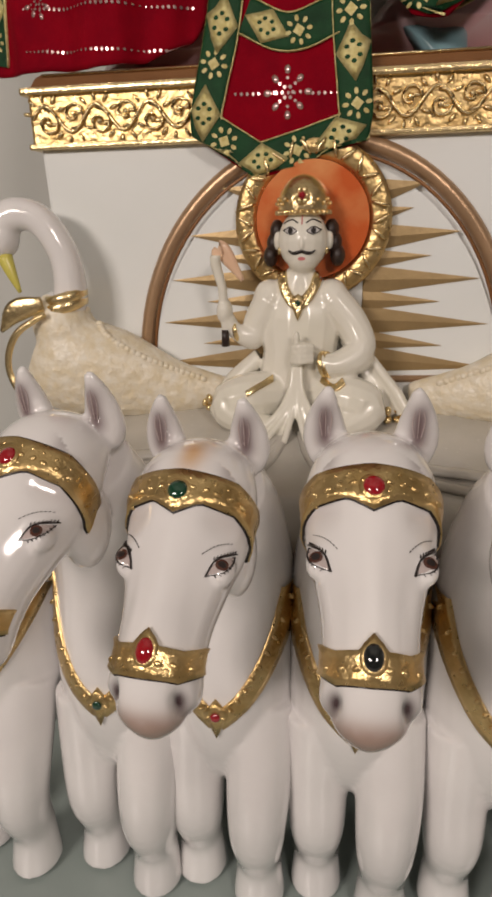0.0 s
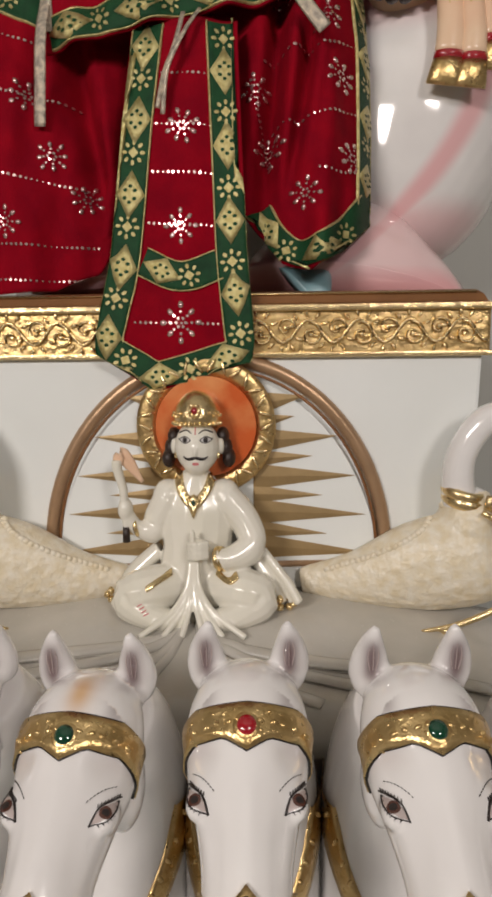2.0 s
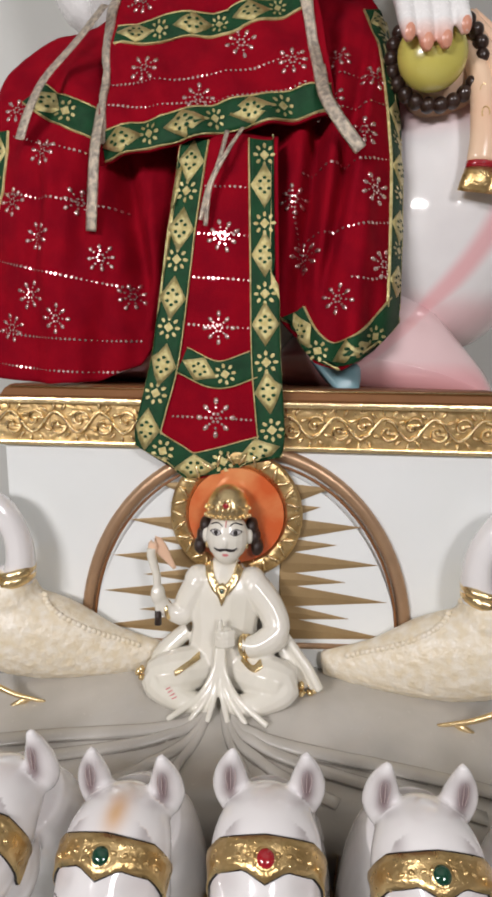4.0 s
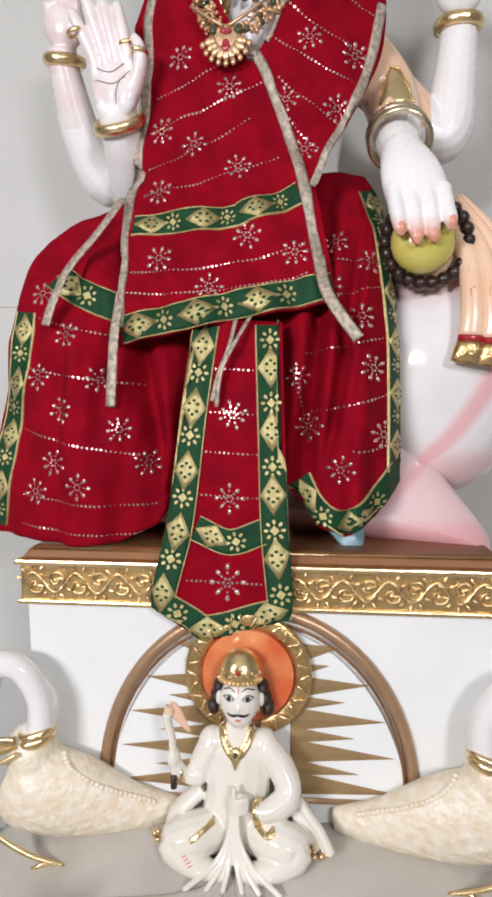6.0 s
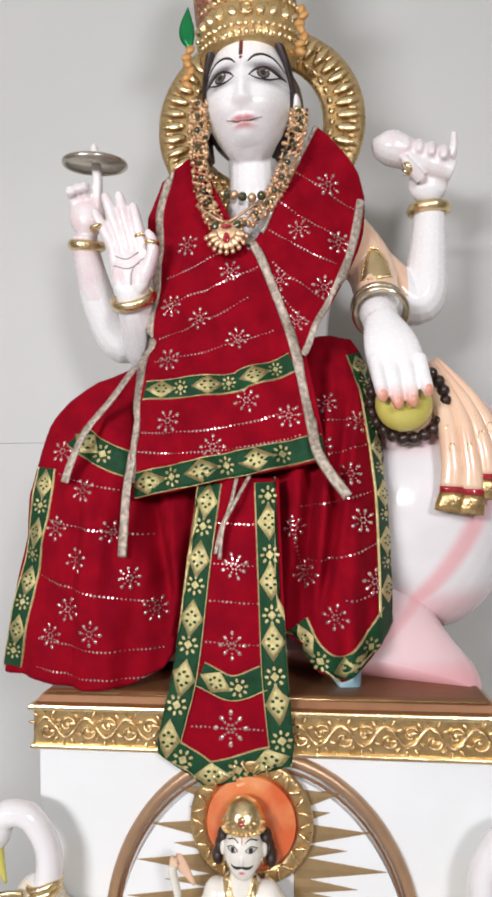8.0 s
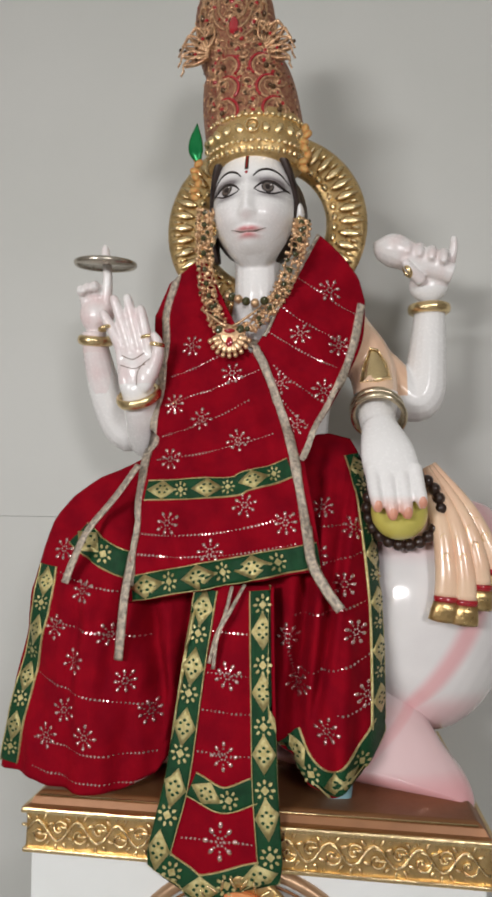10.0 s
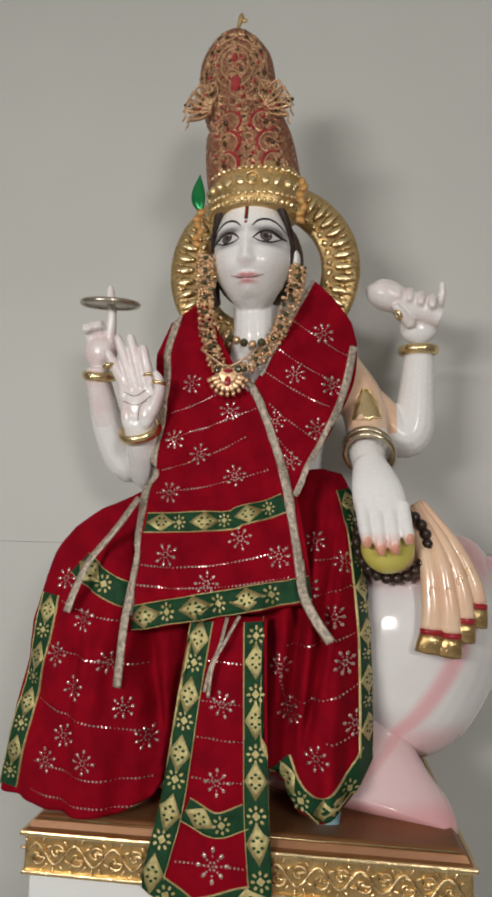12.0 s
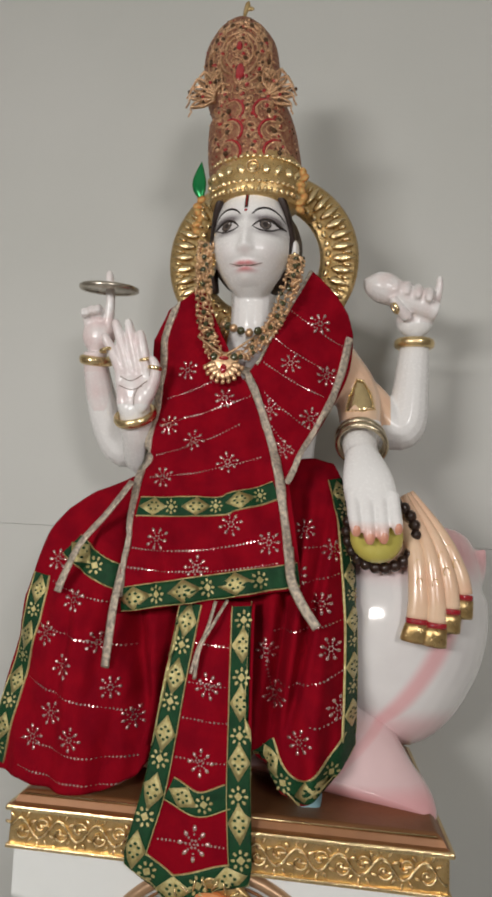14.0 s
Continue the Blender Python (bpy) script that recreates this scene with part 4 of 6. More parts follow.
# curved blade in the raised grip
tube(bm, [(-0.120, -0.062, 0.838, 0.006, 0.003), (-0.115, -0.06, 0.852, 0.009, 0.003), (-0.103, -0.058, 0.838, 0.008, 0.003), (-0.092, -0.056, 0.818, 0.003, 0.002)], side=(1, 0, 1), n=5, seg=10, mat=8)
tube(bm, [(-0.117, -0.066, 0.748, 0.0055), (-0.117, -0.066, 0.766, 0.005)], n=1, seg=10, mat=3)
for v in bm.verts:
    v.co = Vector((-0.018 + (v.co.x + 0.018) * lerp_table([(0.70, 0.86), (0.74, 0.78), (0.81, 0.78), (0.835, 0.84)], v.co.z), -0.04 + (v.co.y + 0.04) * 0.92, 0.69 + (v.co.z - 0.69) * 0.935))
solo("seated_figure_statue", bm, [IVORY, GOLD_BRIGHT, RUBY, HAIR, BLACK, EYE_BRIGHT, LIP, EMERALD, PEACH], "small seated cream marble statue in gilded cap before the sun disc", "statue")

# ---- the lotus throne ----


lotus = empty("lotus_throne", "large pink and white marble lotus throne on the pedestal", "lotus throne")
for s in (1, -1):
    bm = bmesh.new()
    if s > 0:
        tube(bm, [(0.20, 0.24, 1.118, 0.05, 0.07), (0.225, 0.24, 1.15, 0.125, 0.12), (0.25, 0.25, 1.22, 0.155, 0.145), (0.268, 0.255, 1.29, 0.16, 0.15), (0.275, 0.26, 1.35, 0.150, 0.14), (0.285, 0.265, 1.388, 0.135, 0.12), (0.285, 0.27, 1.40, 0.10, 0.09)], n=6, seg=36)
        tube(bm, [(0.36, 0.24, 1.33, 0.05, 0.035), (0.395, 0.235, 1.375, 0.03, 0.025), (0.412, 0.232, 1.402, 0.012, 0.010), (0.42, 0.232, 1.415, 0.003, 0.003)], n=5, seg=14)
    else:
        tube(bm, [(-0.16, 0.26, 1.118, 0.05, 0.07), (-0.17, 0.26, 1.15, 0.11, 0.11), (-0.185, 0.27, 1.22, 0.13, 0.13), (-0.19, 0.275, 1.30, 0.135, 0.13), (-0.19, 0.28, 1.38, 0.11, 0.10)], n=6, seg=36)
    bm = sculpt(bm, 0.004, 16)
    for f in bm.faces:
        f.material_index = 0
    part("petal", bm, [PETAL, PINK], lotus, "white marble petal edged with pink")
bm = bmesh.new()
tube(bm, [(0.165, 0.11, 1.021, 0.150, 0.060), (0.168, 0.12, 1.035, 0.150, 0.058), (0.175, 0.15, 1.075, 0.118, 0.06), (0.19, 0.19, 1.11, 0.075, 0.06), (0.20, 0.21, 1.135, 0.05, 0.06)], n=6, seg=24)
part("base_petal", bm, PETAL, lotus, "pink painted base petal")
bm = bmesh.new()
tube(bm, [(-0.14, 0.16, 1.024, 0.15, 0.09), (-0.14, 0.17, 1.06, 0.13, 0.09), (-0.14, 0.2, 1.13, 0.05, 0.07)], n=6, seg=24)
part("base_petal", bm, PETAL, lotus, "pink painted base petal")
bm = bmesh.new()
tube(bm, [(0.105, 0.070, 1.022, 0.045, 0.016), (0.12, 0.074, 1.034, 0.028, 0.014), (0.135, 0.085, 1.045, 0.010, 0.010)], n=5, seg=16)
part("leaf", bm, TEAL, lotus, "teal painted leaf tip")

# ---- the main seated statue ----
bm = bmesh.new()
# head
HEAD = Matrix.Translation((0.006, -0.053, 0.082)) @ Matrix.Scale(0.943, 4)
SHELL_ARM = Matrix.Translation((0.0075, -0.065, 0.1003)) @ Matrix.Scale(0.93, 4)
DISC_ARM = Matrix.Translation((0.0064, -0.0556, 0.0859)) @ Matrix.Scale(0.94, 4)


def shift_from(n0, m):
    for v in list(bm.verts)[n0:]:
        v.co = m @ v.co


FX = -0.024
HC = Vector((-0.022, 0.19, 1.925))
ball(bm, HC + Vector((0, 0.01, 0.03)), (0.076, 0.088, 0.085), seg=28, ring=18)
tube(bm, [(FX, 0.186, 2.05, 0.056, 0.060), (FX, 0.184, 2.01, 0.070, 0.069), (FX, 0.183, 1.972, 0.0745, 0.0715), (FX, 0.182, 1.940, 0.0730, 0.070), (FX, 0.180, 1.915, 0.0650, 0.066), (FX, 0.176, 1.897, 0.0525, 0.060), (FX, 0.170, 1.883, 0.0370, 0.050), (FX, 0.165, 1.874, 0.022, 0.036), (FX, 0.163, 1.870, 0.009, 0.018)], n=6, seg=40)
for s in (-1, 1):
    tube(bm, [(FX + s * 0.076, 0.19, 1.975, 0.006, 0.014), (FX + s * 0.083, 0.192, 1.96, 0.007, 0.019), (FX + s * 0.081, 0.19, 1.935, 0.007, 0.014), (FX + s * 0.076, 0.186, 1.912, 0.006, 0.009)], n=4, seg=14)
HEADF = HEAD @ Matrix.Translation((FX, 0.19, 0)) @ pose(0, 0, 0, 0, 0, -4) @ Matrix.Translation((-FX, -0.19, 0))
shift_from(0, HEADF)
tube(bm, [(-0.016, 0.168, 1.88, 0.042), (-0.014, 0.166, 1.80, 0.042), (-0.015, 0.20, 1.74, 0.06)], n=4, seg=18)
# trunk and lap
tube(bm, [(-0.015, 0.23, 1.77, 0.12, 0.05), (-0.015, 0.235, 1.70, 0.145, 0.075), (-0.015, 0.24, 1.60, 0.125, 0.075), (-0.02, 0.24, 1.48, 0.13, 0.09), (-0.03, 0.24, 1.38, 0.17, 0.11)], n=5, seg=24)
for cx, kx in ((-0.10, -0.215), (0.06, 0.10)):
    tube(bm, [(cx, 0.25, 1.37, 0.07), (kx, 0.16, 1.335, 0.055), (kx, 0.145, 1.28, 0.05), (kx, 0.14, 1.18, 0.045), (kx, 0.14, 1.06, 0.04)], n=5, seg=16)
# raised palm, front arm
tube(bm, [(-0.16, 0.24, 1.72, 0.05), (-0.205, 0.25, 1.62, 0.043), (-0.215, 0.225, 1.555, 0.04), (-0.212, 0.16, 1.585, 0.032), (-0.212, 0.125, 1.62, 0.028), (-0.214, 0.115, 1.64, 0.032, 0.02)], side=(1, 0, 0), n=5, seg=16)
ball(bm, (-0.211, 0.112, 1.660), (0.036, 0.016, 0.044), (0, -6, 0))
ball(bm, (-0.193, 0.102, 1.645), (0.017, 0.013, 0.030), (0, 8, 0))
ball(bm, (-0.228, 0.106, 1.640), (0.014, 0.011, 0.028), (0, -8, 0))
for fx, tx, tz, ty in ((-0.240, -0.268, 1.757, 0.092), (-0.2235, -0.250, 1.781, 0.090), (-0.207, -0.228, 1.783, 0.092), (-0.191, -0.205, 1.764, 0.094)):
    tube(bm, [(fx + 0.002, 0.112, 1.672, 0.0108), (fx, 0.107, 1.694, 0.0106), (fx * 0.55 + tx * 0.45, 0.099, 1.694 * 0.55 + tz * 0.45, 0.0097), (tx + 0.002, ty, tz - 0.009, 0.0080), (tx, ty, tz, 0.004)], n=4, seg=12)
tube(bm, [(-0.186, 0.103, 1.645, 0.013), (-0.172, 0.094, 1.676, 0.0105), (-0.172, 0.088, 1.700, 0.0088), (-0.180, 0.084, 1.713, 0.005)], n=4, seg=12)
# disc arm behind it
n0 = len(bm.verts)
tube(bm, [(-0.15, 0.28, 1.72, 0.045), (-0.235, 0.31, 1.62, 0.042), (-0.285, 0.31, 1.58, 0.042), (-0.318, 0.275, 1.64, 0.034), (-0.333, 0.235, 1.73, 0.025), (-0.334, 0.225, 1.76, 0.023)], side=(0, 1, 0), n=5, seg=16)
ball(bm, (-0.328, 0.222, 1.795), (0.034, 0.024, 0.04))
for fx, a, tz in ((-0.348, -0.352, 1.835), (-0.335, -0.338, 1.84), (-0.322, -0.325, 1.842)):
    tube(bm, [(fx, 0.215, 1.81, 0.010), (a, 0.198, tz, 0.009), (a + 0.003, 0.188, tz - 0.014, 0.007)], n=3, seg=10)
tube(bm, [(-0.308, 0.215, 1.81, 0.011), (-0.304, 0.205, 1.86, 0.0095), (-0.308, 0.20, 1.905, 0.0085), (-0.309, 0.20, 1.92, 0.004)], n=3, seg=10)
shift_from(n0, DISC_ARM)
# conch arm
n0 = len(bm.verts)
tube(bm, [(0.13, 0.29, 1.74, 0.045), (0.205, 0.325, 1.70, 0.042), (0.262, 0.34, 1.645, 0.043), (0.29, 0.338, 1.655, 0.042), (0.298, 0.335, 1.72, 0.037), (0.304, 0.335, 1.80, 0.031), (0.304, 0.334, 1.83, 0.028)], side=(0, 1, 0), n=5, seg=16)
ball(bm, (0.303, 0.33, 1.868), (0.038, 0.025, 0.034))
tube(bm, [(0.196, 0.302, 1.946, 0.004), (0.212, 0.302, 1.938, 0.024), (0.235, 0.302, 1.93, 0.032), (0.262, 0.304, 1.918, 0.028), (0.30, 0.306, 1.898, 0.024), (0.345, 0.310, 1.882, 0.020)], side=(0, 1, 0), n=5, seg=16)
for i, fx in enumerate((0.262, 0.284, 0.306, 0.328)):
    tube(bm, [(fx + 0.005, 0.328, 1.89, 0.012), (fx, 0.305, 1.94 - 0.006 * i, 0.0105), (fx - 0.004, 0.282, 1.925 - 0.007 * i, 0.0095), (fx - 0.005, 0.278, 1.912 - 0.007 * i, 0.006)], n=4, seg=10)
tube(bm, [(0.338, 0.325, 1.89, 0.011), (0.348, 0.312, 1.93, 0.009), (0.348, 0.305, 1.957, 0.006)], n=3, seg=10)
tube(bm, [(0.285, 0.30, 1.865, 0.012), (0.262, 0.285, 1.885, 0.010), (0.25, 0.278, 1.90, 0.007)], n=3, seg=10)
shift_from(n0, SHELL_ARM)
# resting arm
tube(bm, [(0.135, 0.235, 1.75, 0.05), (0.18, 0.225, 1.69, 0.043), (0.19, 0.19, 1.62, 0.037), (0.187, 0.14, 1.575, 0.030), (0.195, 0.10, 1.535, 0.028, 0.024)], side=(1, 0, 0), n=5, seg=16)
tube(bm, [(0.188, 0.118, 1.562, 0.028, 0.022), (0.196, 0.088, 1.522, 0.040, 0.020), (0.202, 0.070, 1.487, 0.042, 0.016), (0.206, 0.062, 1.465, 0.038, 0.012)], side=(1, 0, 0), n=5, seg=20)
for i, fx in enumerate((0.172, 0.193, 0.214, 0.235)):
    z1 = (1.422, 1.411, 1.413, 1.428)[i]
    tube(bm, [(fx, 0.070, 1.492, 0.0115), (fx + 0.003, 0.052, 1.458, 0.0108), (fx + 0.006, 0.042, z1 + 0.012, 0.0090), (fx + 0.007, 0.041, z1, 0.005)], n=4, seg=12)
bm = sculpt(bm, 0.0022, 8)
lay = tint_layer(bm)
bm.normal_update()
unturn = HEADF.inverted()
for v in bm.verts:
    p = unturn @ v.co
    # carved features of the face
    if 1.85 < p.z < 2.06 and p.y < 0.16 and abs(p.x - FX) < 0.075:
        u = abs(p.x - FX)
        h = bump_at(u, p.z, ((-0.0036, 0.029, 1.979, 0.019, 0.013), (0.0010, 0.034, 2.001, 0.024, 0.008), (0.0030, 0.035, 1.971, 0.015, 0.009), (0.0042, 0.0, 1.975, 0.0105, 0.026), (0.0085, 0.0, 1.942, 0.0105, 0.019), (0.0052, 0.0, 1.929, 0.0090, 0.0105),
                             (0.0034, 0.0105, 1.9270, 0.0060, 0.0055), (0.0036, 0.040, 1.925, 0.020, 0.019), (0.0042, 0.0, 1.899, 0.026, 0.014), (0.0030, 0.0065, 1.9030, 0.0085, 0.0030), (0.0038, 0.0, 1.8935, 0.0115, 0.0036),
                             (-0.0024, 0.0, 1.8983, 0.019, 0.0016), (-0.0016, 0.0, 1.912, 0.0030, 0.0055), (0.0030, 0.0, 1.880, 0.015, 0.009)))
        v.co += (v.normal * 0.35 + Vector((0, -0.65, 0))) * h
        dab(v, lay, (0.62, 0.36, 0.36), bump_at(u, p.z, ((0.10, 0.040, 1.925, 0.018, 0.018), (0.22, 0.0, 1.921, 0.010, 0.006))))
        # lips and smoky lids
        dab(v, lay, (0.62, 0.19, 0.20), min(1.0, bump_at(u, p.z, ((0.95, 0.006, 1.9030, 0.0150, 0.0036), (0.95, 0.0, 1.8935, 0.0150, 0.0044)))))
        dab(v, lay, (0.10, 0.075, 0.08), min(0.88, bump_at(u, p.z, ((1.25, 0.038, 1.9845, 0.024, 0.0080), (0.80, 0.055, 1.975, 0.011, 0.011), (0.75, 0.037, 1.9585, 0.021, 0.0055)))))
    # rosy hands
    c = v.co
    if c.y < 0.17 and c.x < -0.15 and 1.63 < c.z < 1.80:
        dab(v, lay, (0.66, 0.42, 0.42), 0.28 + 0.35 * noise.noise(Vector((c.x * 45, 2.0, c.z * 38))))
    if c.x < -0.24 and c.z > 1.70 and c.y > 0.10 or c.x > 0.19 and c.z > 1.83 and c.y > 0.16:
        dab(v, lay, (0.68, 0.46, 0.44), 0.22 + 0.35 * noise.noise(Vector((c.x * 45, 5.0, c.z * 45))))
    if 0.15 < c.x < 0.27 and c.z < 1.46 and c.y < 0.12:
        dab(v, lay, (0.70, 0.30, 0.20), (1.448 - c.z) / 0.03)
STAT = Skin(bm)


def zone(test, mat):
    for f in bm.faces:
        if test(f.calc_center_median()):
            f.material_index = mat


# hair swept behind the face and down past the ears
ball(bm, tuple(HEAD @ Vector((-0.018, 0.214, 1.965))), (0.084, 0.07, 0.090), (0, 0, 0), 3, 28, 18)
for s in (-1, 1):
    tube(bm, [(*(HEADF @ Vector(q)), a, b) for *q, a, b in ((FX + s * 0.036, 0.135, 2.058, 0.006, 0.008), (FX + s * 0.058, 0.143, 2.034, 0.007, 0.010), (FX + s * 0.0725, 0.168, 1.998, 0.006, 0.014), (FX + s * 0.078, 0.196, 1.96, 0.008, 0.018), (FX + s * 0.082, 0.212, 1.92, 0.010, 0.020), (FX + s * 0.076, 0.222, 1.885, 0.006, 0.012))], n=5, seg=14, mat=3)
# painted sleeves
zone(lambda c: 0.13 < c.x < 0.245 and 1.628 < c.z < 1.80 and c.y < 0.275, 7)
# painted features
FACE = Skin(bm, origin=HEADF @ Vector((0, -1, 0)), ax=HEADF.to_3x3() @ Vector((1, 0, 0)), ay=(0, 0, 1), way=HEADF.to_3x3() @ Vector((0, 1, 0)))
FACE.k = 0.943
for s in (-1, 1):
    e, ez = FX + s * 0.0355, 1.9705
    lid = [(-0.021, -0.0050), (-0.013, -0.0090), (-0.002, -0.0108), (0.010, -0.0085), (0.022, 0.0012), (0.014, 0.0078), (0.004, 0.0105), (-0.006, 0.0098), (-0.014, 0.0042)]
    decal(bm, FACE, [(e + s * p * 1.08, ez + q * 1.05) for p, q in lid], 0.0008, 11, 3, False)
    decal(bm, FACE, circle(e - 0.001, ez + 0.0010, 0.0102, 18), 0.0013, 12, 2, False)
    decal(bm, FACE, circle(e - 0.001, ez + 0.0010, 0.0082, 16), 0.0016, 6, 1, False)
    decal(bm, FACE, circle(e - 0.001, ez + 0.0010, 0.0044, 10), 0.0019, 2, 1, False)
    # small white disc stands in for the glint on the eye
    decal(bm, FACE, circle(e + 0.004, ez + 0.0038, 0.0013, 8), 0.0023, 13, 1, False)
    ribbon(bm, FACE, [(e - s * 0.024, ez - 0.0055, 0.0012), (e - s * 0.015, ez + 0.0048, 0.0038), (e - s * 0.004, ez + 0.0112, 0.0056), (e + s * 0.009, ez + 0.0106, 0.0062), (e + s * 0.022, ez + 0.0045, 0.0056), (e + s * 0.033, ez + 0.0045, 0.0008)], 0.004, 0.0016, 2, across=2)
    ribbon(bm, FACE, [(e - s * 0.022, ez - 0.0050, 0.0008), (e - s * 0.012, ez - 0.0092, 0.0018), (e, ez - 0.0105, 0.0022), (e + s * 0.012, ez - 0.0075, 0.0022), (e + s * 0.026, ez + 0.003, 0.001)], 0.0014, 0.0014, 2, across=2)
    ribbon(bm, FACE, [(FX + s * 0.010, 1.9900, 0.0014), (FX + s * 0.020, 2.0000, 0.0034), (FX + s * 0.036, 2.0050, 0.0038), (FX + s * 0.052, 2.0015, 0.0028), (FX + s * 0.067, 1.9895, 0.0006)], 0.004, 0.0010, 2, across=2)
ribbon(bm, FACE, [(FX - 0.030, 1.9055, 0.0006), (FX - 0.012, 1.8988, 0.0013), (FX, 1.8984, 0.0012), (FX + 0.012, 1.8988, 0.0013), (FX + 0.030, 1.9055, 0.0006)], 0.001, 0.0008, 8, across=2)
ribbon(bm, FACE, [(FX - 0.001, 2.050), (FX - 0.001, 2.002)], 0.0062, 0.001, 14, across=2, n=4)
ribbon(bm, FACE, [(FX - 0.001, 2.052, 0.0016), (FX - 0.001, 2.006, 0.0016)], 0.002, 0.0016, 9, across=2, n=4)
decal(bm, FACE, circle(FX - 0.001, 1.9965, 0.0028, 10), 0.0010, 9, 1, False)
for i, (fx, fz) in enumerate(((0.179, 1.431), (0.200, 1.420), (0.221, 1.422), (0.242, 1.437))):
    decal(bm, STAT, circle(fx, fz, 0.0055, 10, 0.0085), 0.0008, 10, 2, False)
# painted finger rings
ringband(bm, tuple(SHELL_ARM @ Vector((0.258, 0.287, 1.882))), 0.0105, 0.003, (0, 60, 0), 1, 16)
ringband(bm, (-0.264, 0.094, 1.726), 0.0105, 0.0022, (8, -18, 0), 1, 16)
ringband(bm, (-0.193, 0.104, 1.712), 0.0112, 0.0022, (8, -10, 0), 1, 16)
ringband(bm, (-0.172, 0.090, 1.694), 0.0105, 0.0024, (8, 10, 0), 1, 16)
# gold patch on the sleeve, edged with beads
patch = [(0.180, 1.706), (0.192, 1.704), (0.206, 1.680), (0.212, 1.650), (0.190, 1.643), (0.163, 1.645), (0.168, 1.675)]
decal(bm, STAT, patch, 0.0012, 1, 4)
for (xa, za), (xb, zb) in zip(patch, patch[1:] + patch[:1]):
    for k in range(5):
        c, nr = STAT.at(xa + (xb - xa) * k / 5, za + (zb - za) * k / 5, 0.001)
        ball(bm, c, 0.0022, (0, 0, 0), 1, 6, 5)
# palm lines
for q in ([(-0.236, 1.680), (-0.215, 1.672), (-0.196, 1.684)], [(-0.238, 1.664), (-0.214, 1.656), (-0.192, 1.662)], [(-0.186, 1.672), (-0.204, 1.652), (-0.207, 1.628)]):
    ribbon(bm, STAT, q, 0.0014, 0.0006, 8, across=2, n=5)
solo("deity_statue", bm, [STATUE_MARBLE, GOLD_BRIGHT, BLACK, HAIR, LIP, LID, GREY_IRIS, PEACH, GREY_LINE, RUBY, NAIL, EYE_BRIGHT, BLACK, MARBLE, DARK], "large seated white marble statue with four arms, dressed in red", "statue")

# ---- bangles, disc, mace and drape ----


def bangle(c, r, r2, rot, label="polished gold bangle on a marble wrist", squash=1.0, mat=GOLD_BRIGHT):
    bm = bmesh.new()
    ringband(bm, c, r, r2, rot, 0, 32, squash)
    return solo("bangle", bm, mat, label, "bangle", "bangles of the statue")


bangle((-0.212, 0.128, 1.616), 0.034, 0.0058, (38, -10, 0))
bangle(tuple(DISC_ARM @ Vector((-0.333, 0.233, 1.745))), 0.0265, 0.006, (18, 6, 0))
bangle(tuple(SHELL_ARM @ Vector((0.304, 0.335, 1.822))), 0.032, 0.0065, (8, 0, 0))
bangle((0.189, 0.138, 1.580), 0.042, 0.0048, (-45, 14, 0), "broad silver-gold bangle on a marble wrist", mat=SILVER_GOLD)
bangle((0.188, 0.148, 1.590), 0.042, 0.0042, (-45, 14, 0), "broad silver-gold bangle on a marble wrist", mat=SILVER_GOLD)

bm = bmesh.new()
bmesh.ops.create_cone(bm, cap_ends=True, segments=48, radius1=0.055, radius2=0.055, depth=0.004, matrix=pose(-0.307, 0.2, 1.882, 12, 2, 0))
ringband(bm, (-0.307, 0.2, 1.882), 0.055, 0.0035, (12, 2, 0), 0, 40)
solo("discus", bm, material("tarnished_silver_rim", (0.55, 0.5, 0.42), 0.25, 0.9, scale=50, bump=0.1), "round metal discus balanced on a marble finger", "discus").matrix_world = DISC_ARM

mace = empty("mace", "mace head with yellow knob and dark beaded collar", "mace")
bm = bmesh.new()
ball(bm, (0.213, 0.078, 1.424), (0.042, 0.030, 0.042), (0, 0, 0), seg=28, ring=18)
part("knob", bm, YELLOW, mace, "yellow painted knob")
for i in range(22):
    a = i * 2 * math.pi / 22
    bm = bmesh.new()
    ball(bm, (0.222 + 0.055 * math.cos(a), 0.100, 1.430 + 0.056 * math.sin(a)), (0.0098, 0.0105, 0.0098), seg=12, ring=8)
    part("bead", bm, DARK, mace)
bm = bmesh.new()
ball(bm, (0.235, 0.14, 1.43), (0.055, 0.035, 0.062), seg=24, ring=16)
part("back", bm, PEACH, mace, "peach painted shell behind")

# the carved drape hanging over the petal
drape = empty("carved_drape", "peach painted carved cloth with red edge and gold fringe", "drape")
folds = (((0.250, 0.135, 1.485), (0.276, 0.102, 1.41), (0.282, 0.088, 1.34), (0.280, 0.084, 1.300), 0.017), ((0.262, 0.138, 1.490), (0.296, 0.100, 1.41), (0.307, 0.086, 1.34), (0.308, 0.082, 1.296), 0.015),
         ((0.268, 0.142, 1.493), (0.310, 0.106, 1.42), (0.327, 0.092, 1.36), (0.331, 0.088, 1.318), 0.014), ((0.274, 0.148, 1.496), (0.320, 0.114, 1.43), (0.345, 0.102, 1.375), (0.352, 0.098, 1.340), 0.014))
